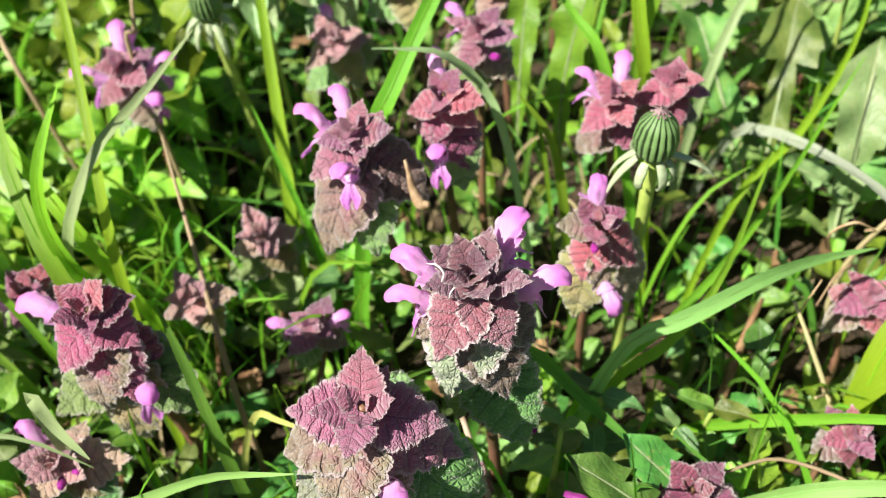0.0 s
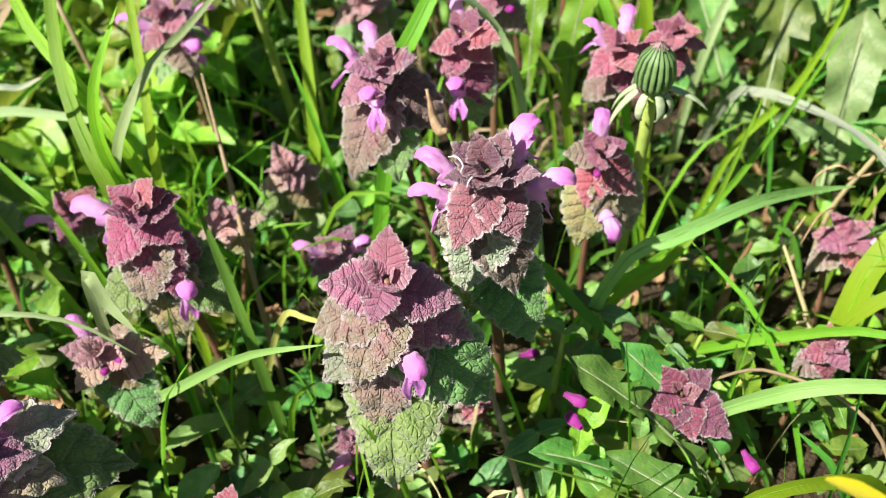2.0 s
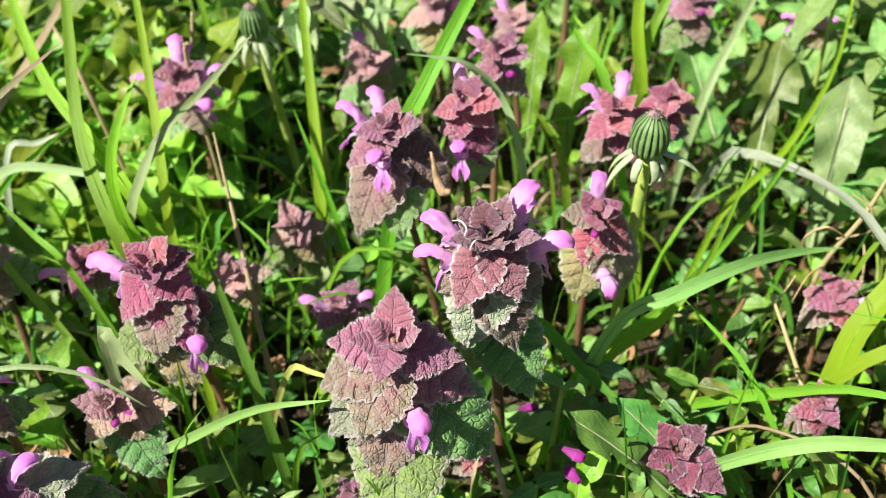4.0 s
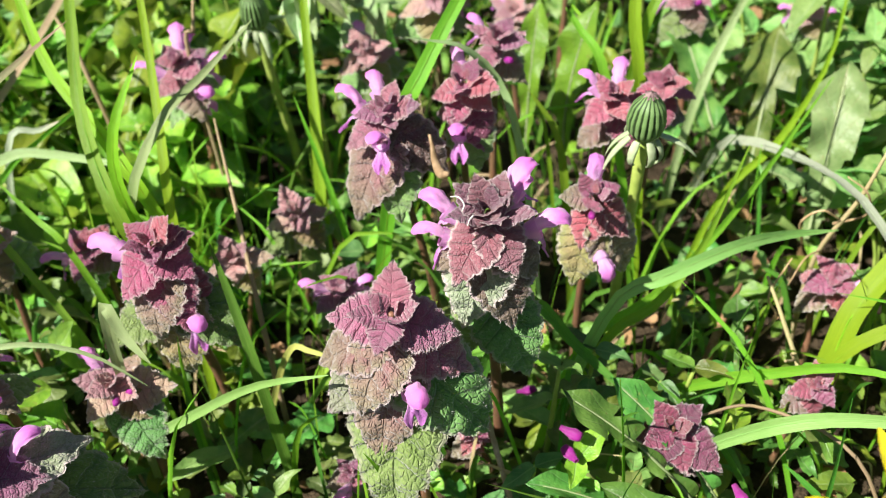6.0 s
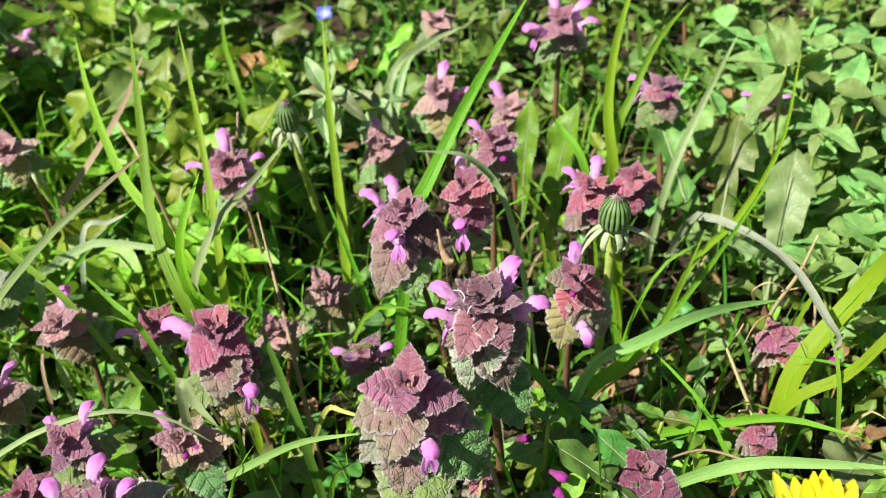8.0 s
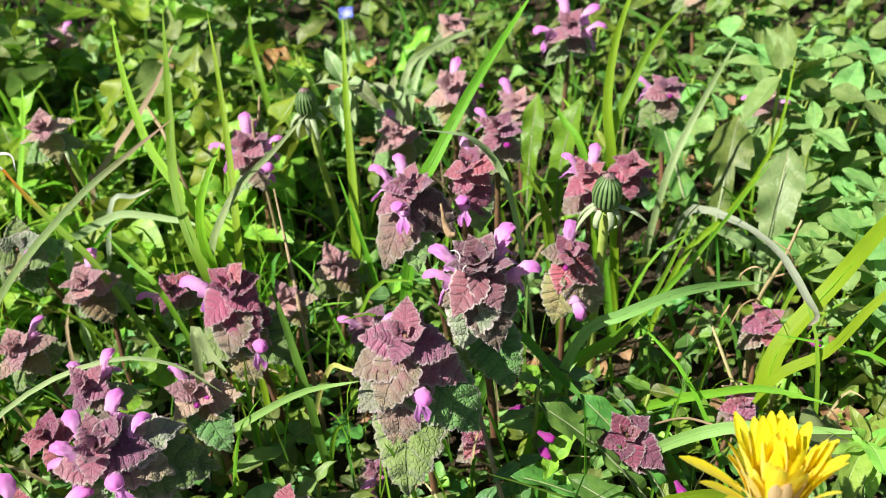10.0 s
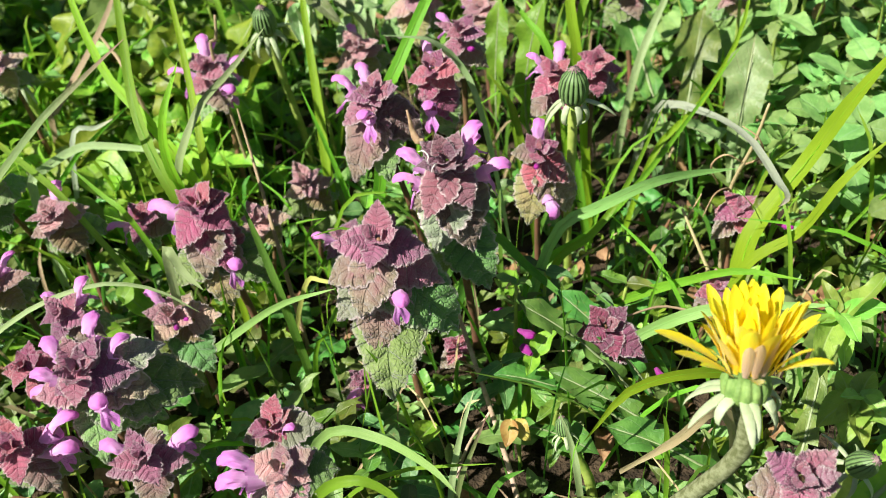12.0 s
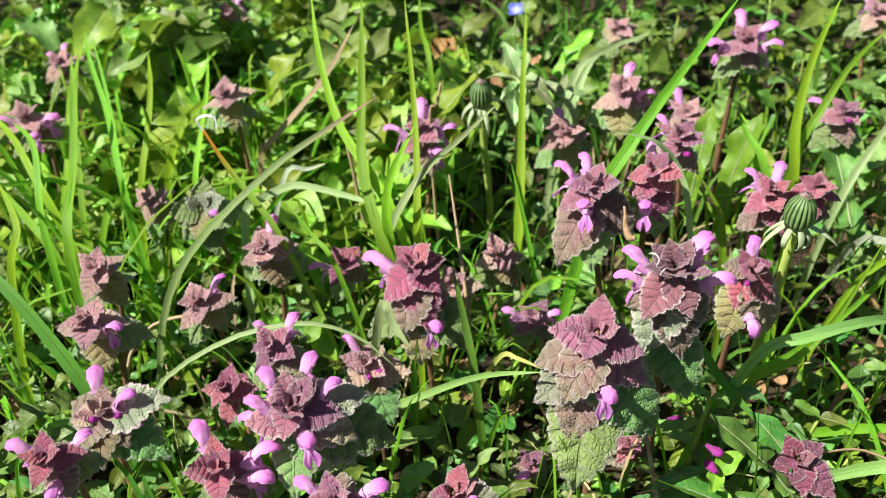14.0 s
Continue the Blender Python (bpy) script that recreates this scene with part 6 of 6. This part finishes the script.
stalk([(0.008, 0.055, -0.002), (0.0047, 0.07, 0.0115), (-0.0017, 0.095, 0.024), (-0.0128, 0.126, 0.0546), (-0.0176, 0.14, 0.062)], (1.2, 1.1, 0.9, 0.7), TWIG, "thin brown woody twig rising between the plants")
stalk([(-0.0017, 0.095, 0.024), (-0.012, 0.085, 0.015), (-0.02, 0.075, -0.002)], (0.6, 0.6, 0.7), TWIG, "thin brown forked twig")
stalk([(-0.080, 0.140, -0.002), (-0.0828, 0.150, 0.0494), (-0.0923, 0.180, 0.0775), (-0.1023, 0.210, 0.0991)], (1.1, 1.0, 0.8, 0.4), STRAW, "dry straw-brown flower stalk")
grass_blade([(-0.2292, 0.258, -0.002), (-0.2172, 0.2620, 0.0716), (-0.2124, 0.2650, 0.0780), (-0.1841, 0.2850, 0.1088), (-0.1724, 0.3100, 0.1290)], 3.4, STRAW, "bleached straw leaning over the leaves", fold=0.1)
stalk([(-0.1586, 0.258, -0.002), (-0.1686, 0.2620, 0.0910), (-0.1832, 0.2850, 0.0972), (-0.1989, 0.3100, 0.0955)], (1.0, 1.0, 0.9, 0.6), STRAW, "dry straw stalk leaning over the leaves")
stalk([(-0.1162, 0.243, -0.002), (-0.1182, 0.2450, 0.1034), (-0.1148, 0.2470, 0.1151), (-0.1129, 0.2500, 0.1253)], (0.9, 0.8, 0.8, 0.6), STRAW, "thin tan dry stalk")
stalk([(0.112, 0.085, -0.002), (0.095, 0.100, 0.045), (0.070, 0.115, 0.052), (0.050, 0.112, 0.052)], (0.6, 0.6, 0.55, 0.4), STRAW, "pale dry stalk lying over the ground")
stalk([(0.100, 0.128, -0.002), (0.094, 0.140, 0.030), (0.086, 0.150, 0.052), (0.081, 0.158, 0.064)], (0.9, 0.8, 0.7, 0.5), STRAW, "short pale broken twig")
stalk([(0.090, 0.146, 0.040), (0.088, 0.140, 0.044), (0.084, 0.137, 0.047)], (0.5, 0.5, 0.4), STRAW, "short pale broken twig")
stalk([(0.050, 0.125, -0.002), (0.058, 0.140, 0.020), (0.072, 0.165, 0.035), (0.082, 0.180, 0.040)], (1.4, 1.8, 1.4, 0.7), DRY_LEAF, "curled rust-brown dead leaf stalk")
stalk([(0.110, 0.190, -0.002), (0.108, 0.186, 0.045), (0.113, 0.178, 0.078), (0.116, 0.176, 0.098)], (1.1, 0.9, 0.8, 0.5), STRAW, "withered brown seed stalk")
stalk([(0.104, 0.190, 0.050), (0.098, 0.182, 0.066), (0.102, 0.178, 0.074), (0.110, 0.180, 0.068)], (0.45, 0.4, 0.35, 0.2), SHRIVELLED, "curled withered plant shreds")
stalk([(0.110, 0.186, 0.045), (0.104, 0.176, 0.058), (0.097, 0.170, 0.060), (0.092, 0.166, 0.052)], (0.45, 0.4, 0.35, 0.2), SHRIVELLED, "curled withered plant shreds")
stalk([(0.112, 0.188, 0.060), (0.118, 0.180, 0.070), (0.114, 0.176, 0.082), (0.108, 0.180, 0.086)], (0.45, 0.4, 0.35, 0.2), SHRIVELLED, "curled withered plant shreds")
stalk([(0.080, 0.165, 0.020), (0.088, 0.160, 0.042), (0.083, 0.158, 0.055), (0.090, 0.164, 0.066)], (0.45, 0.4, 0.35, 0.2), SHRIVELLED, "curled grey withered plant shreds")
stalk([(-0.240, 0.110, -0.002), (-0.230, 0.130, 0.050), (-0.205, 0.140, 0.062), (-0.180, 0.140, 0.055)], (0.9, 0.9, 0.8, 0.5), STRAW, "dry pale stalk lying over low leaves")
stalk([(-0.0245, 0.1745, 0.112), (-0.0238, 0.1725, 0.1085), (-0.0232, 0.1715, 0.104), (-0.0215, 0.1690, 0.1010), (-0.0190, 0.1680, 0.1015)], (0.5, 0.7, 1.3, 1.7, 0.8), SHRIVELLED, "shrivelled tan flower scrap stuck on a leaf", "shrivelled_flower")
curl = stalk([(-0.0165, 0.1195, 0.1295), (-0.0145, 0.1180, 0.1305), (-0.0132, 0.1170, 0.1290), (-0.0138, 0.1160, 0.1275)], (0.12, 0.22, 0.22, 0.12), WHITE_THREAD, "tiny white curled thread on a flower head", "white_thread", 6)
stalk([(-0.0118, 0.1150, 0.1260), (-0.0110, 0.1145, 0.1275), (-0.0120, 0.1140, 0.1265), (-0.0125, 0.1135, 0.1250)], (0.1, 0.18, 0.18, 0.1), WHITE_THREAD, "tiny white curled thread on a flower head", "white_thread", 6)


cam.data.dof.focus_object = curl


# ---------------------------------------------------------------- uncounted undergrowth
def placed(points, matrix):
    m = np.array(matrix)
    return points @ m[:3, :3].T + m[:3, 3]


def canopy(x, y):
    """How high the low leaves stand: higher up the meadow, in humps and hollows."""
    lump = noise.noise(Vector((x * 17, y * 17, 2))) + 0.6 * noise.noise(Vector((x * 41, y * 41, 7)))
    dip = 1 - 0.65 * math.exp(-(x / 0.09) ** 2 - ((y - 0.06) / 0.055) ** 2) - 0.6 * math.exp(-((x - 0.03) / 0.12) ** 2 - ((y - 0.30) / 0.10) ** 2)
    return dip * (0.034 + 0.048 * min(1, max(0, (y - 0.17) / 0.22))) * max(0.12, 0.85 + 1.35 * lump)


def leaf_litter(name, mat, count, area, size, label, category, seed, low=0.1, shape=(9, 5, 0.32, 0.3, 0.25), lift=35, hollow=0.0):
    rng = random.Random(seed)
    if len(shape) < 8:
        bases = [oval_leaf(*shape[:3], shape[3] * b, shape[4] * c, wave=w, phase=p) for b, c, w, p in ((1, 1, 0.05, 0), (2, 0.4, 0.08, 1.7), (0.4, 2.4, 0.04, 3.1), (1.5, 1.6, 0.07, 4.4), (-0.6, 1.2, 0.06, 5.3))]
    else:
        bases = [lobed_leaf(1.0, w, n, b, depth=0.75, seed=n, nu=26, nv=5) for w, n, b in ((0.5, 4, 0.6), (0.42, 5, 1.0), (0.36, 3, 0.3))]
    sheets = []
    for k in range(count):
        x, y = rng.uniform(*area[:2]), rng.uniform(*area[2:])
        if math.hypot(x, y - 0.2) < hollow:
            continue
        if rng.random() < 0.78 * math.exp(-((x - 0.01) / 0.10) ** 2 - ((y - 0.07) / 0.06) ** 2) + 0.85 * math.exp(-((x - 0.03) / 0.14) ** 2 - ((y - 0.32) / 0.14) ** 2):
            continue
        z = canopy(x, y) * (low + (1 - low) * rng.random() ** 1.1)
        s = rng.uniform(*size)
        m = pose(x, y, z, rng.uniform(-lift, lift), rng.uniform(-lift - 10, lift), rng.uniform(0, 360)) @ Matrix.Scale(s, 4)
        sheets.append(placed(bases[k % len(bases)], m))
    ob = new(name, joined(name, sheets, mat))
    return tagged(ob, label, category, kind="stuff")


NEAR = (-0.42, 0.34, -0.06, 0.42)
FAR = (-0.85, 0.85, 0.36, 1.25)
leaf_litter("chickweed_leaves", HERB, 1900, NEAR, (0.006, 0.017), "dense small green leaves low between the plants", "undergrowth", 1)
leaf_litter("speedwell_leaves", HERB_BLUE, 1100, NEAR, (0.005, 0.012), "small bluish green leaves low between the plants", "undergrowth", 2, 0.1, (9, 5, 0.4, 0.2, 0.2))
# the sunlit leaves carry their sunlight in the lighter HERB_BRIGHT colour
leaf_litter("bright_leaves", HERB_BRIGHT, 750, (-0.42, -0.10, 0.02, 0.42), (0.007, 0.021), "yellow-green leaves tinted sunlit low between the plants", "undergrowth", 3, 0.2)
leaf_litter("lit_leaves", HERB_BRIGHT, 320, (-0.10, 0.34, 0.02, 0.26), (0.007, 0.019), "yellow-green leaves tinted sunlit low between the plants", "undergrowth", 17, 0.2)
leaf_litter("pale_leaves", HERB_PALE, 700, NEAR, (0.010, 0.024), "pale grey-green leaves low between the plants", "undergrowth", 4, 0.3)
leaf_litter("dry_leaves", DRY_LEAF, 650, NEAR, (0.006, 0.016), "dead brown leaf scraps on the soil", "leaf litter", 5, 0.02)
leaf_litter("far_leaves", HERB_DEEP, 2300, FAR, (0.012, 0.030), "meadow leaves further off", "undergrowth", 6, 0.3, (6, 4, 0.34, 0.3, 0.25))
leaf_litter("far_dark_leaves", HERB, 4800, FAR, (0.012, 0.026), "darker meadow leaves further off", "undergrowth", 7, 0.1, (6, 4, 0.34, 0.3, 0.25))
leaf_litter("sunny_leaves", HERB_BRIGHT, 1150, (-0.48, -0.13, 0.20, 0.50), (0.012, 0.032), "broad yellow-green leaves tinted sunlit", "undergrowth", 11, 0.4, (10, 6, 0.38, 0.3, 0.35))
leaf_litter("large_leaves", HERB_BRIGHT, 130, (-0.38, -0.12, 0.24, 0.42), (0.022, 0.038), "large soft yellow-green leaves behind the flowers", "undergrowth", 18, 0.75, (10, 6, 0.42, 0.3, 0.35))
leaf_litter("greyish_leaves", HERB_PALE, 170, (-0.46, -0.16, 0.32, 0.56), (0.020, 0.036), "large grey-green leaves behind the flowers", "undergrowth", 19, 0.75, (10, 6, 0.38, 0.3, 0.35))
leaf_litter("narrow_leaves", HERB_PALE, 700, (-0.42, 0.34, 0.0, 0.55), (0.014, 0.030), "narrow pale green leaves between the plants", "undergrowth", 12, 0.3, (9, 4, 0.16, 0.35, 0.2))
leaf_litter("broad_leaves", HERB, 420, (-0.30, 0.34, 0.16, 0.60), (0.012, 0.026), "broad dark green leaves between the plants", "undergrowth", 13, 0.3, (10, 6, 0.42, 0.3, 0.3))
leaf_litter("lobed_leaves", DANDELION_DARK, 260, (-0.36, 0.09, 0.0, 0.30), (0.020, 0.036), "small dark jagged leaves low between the plants", "undergrowth", 15, 0.2, (0,) * 8, 30)
leaf_litter("pale_lobed_leaves", DANDELION_LEAF, 240, (-0.36, 0.30, 0.0, 0.45), (0.020, 0.036), "small jagged green leaves low between the plants", "undergrowth", 16, 0.4, (0,) * 8, 30)
leaf_litter("side_leaves", HERB, 5000, (-1.0, 1.0, -0.9, -0.06), (0.010, 0.020), "meadow leaves further off", "undergrowth", 8, 0.1, (6, 4, 0.34, 0.3, 0.25))
leaf_litter("edge_leaves", HERB, 3000, (-1.1, -0.42, -0.06, 0.5), (0.010, 0.020), "meadow leaves further off", "undergrowth", 9, 0.1, (6, 4, 0.34, 0.3, 0.25))
leaf_litter("rim_leaves", HERB, 3000, (0.34, 1.1, -0.06, 0.5), (0.010, 0.020), "meadow leaves further off", "undergrowth", 10, 0.1, (6, 4, 0.34, 0.3, 0.25))


def short_grass(name, mat, count, area, height, width, label, seed):
    rng = random.Random(seed)
    sheets = []
    for k in range(count):
        x, y = rng.uniform(*area[:2]), rng.uniform(*area[2:])
        h = rng.uniform(*height)
        dx, dy = rng.gauss(0, 0.35) * h, rng.gauss(0, 0.3) * h
        line = [(x, y, 0), (x + dx * 0.25, y + dy * 0.25, h * 0.45), (x + dx * 0.6, y + dy * 0.6, h * 0.8), (x + dx * 1.1, y + dy * 1.1, h * rng.uniform(0.85, 1))]
        sheets.append(blade_points(line, rng.uniform(*width) * 0.001, 8, face=(rng.uniform(-1, 1), rng.uniform(-1, 0.2), 0.3)))
    ob = new(name, joined(name, sheets, mat))
    return tagged(ob, label, "grass", kind="stuff")


short_grass("fresh_grass", GRASS, 520, (-0.40, 0.30, 0.02, 0.45), (0.03, 0.085), (0.8, 2.2), "thin fresh grass between the plants", 38)
short_grass("short_grass", GRASS_DARK, 700, (-0.40, 0.30, -0.02, 0.42), (0.03, 0.075), (1.2, 2.6), "thin short grass between the plants", 31)
short_grass("grass_tuft", GRASS, 170, (-0.40, -0.22, 0.10, 0.36), (0.05, 0.12), (2.0, 3.8), "bright tuft of grass", 32)
short_grass("grass_clump", GRASS, 40, (-0.15, -0.09, 0.17, 0.22), (0.05, 0.085), (1.0, 2.2), "fine green grass clump", 33)
short_grass("dry_grass", STRAW, 420, (-0.40, 0.30, 0.0, 0.45), (0.02, 0.055), (0.8, 1.8), "thin dead straw between the plants", 34)
short_grass("far_grass", GRASS_DARK, 800, (-1.0, 1.0, 0.38, 1.3), (0.05, 0.13), (2.0, 4.0), "meadow grass further off", 35)
short_grass("side_grass", GRASS_DARK, 1200, (-1.0, 1.0, -0.9, -0.12), (0.03, 0.06), (2.0, 4.0), "meadow grass further off", 36)
leaf_litter("outer_leaves", HERB, 5000, (-4.0, 4.0, -4.0, 4.5), (0.04, 0.09), "meadow leaves well away from the flowers", "undergrowth", 14, 0.2, (6, 4, 0.3, 0.3, 0.25), 40, 1.15)
short_grass("outer_grass", GRASS_DARK, 3500, (-4.0, 4.0, 1.3, 5.0), (0.06, 0.16), (4.0, 8.0), "meadow grass well away from the flowers", 37)
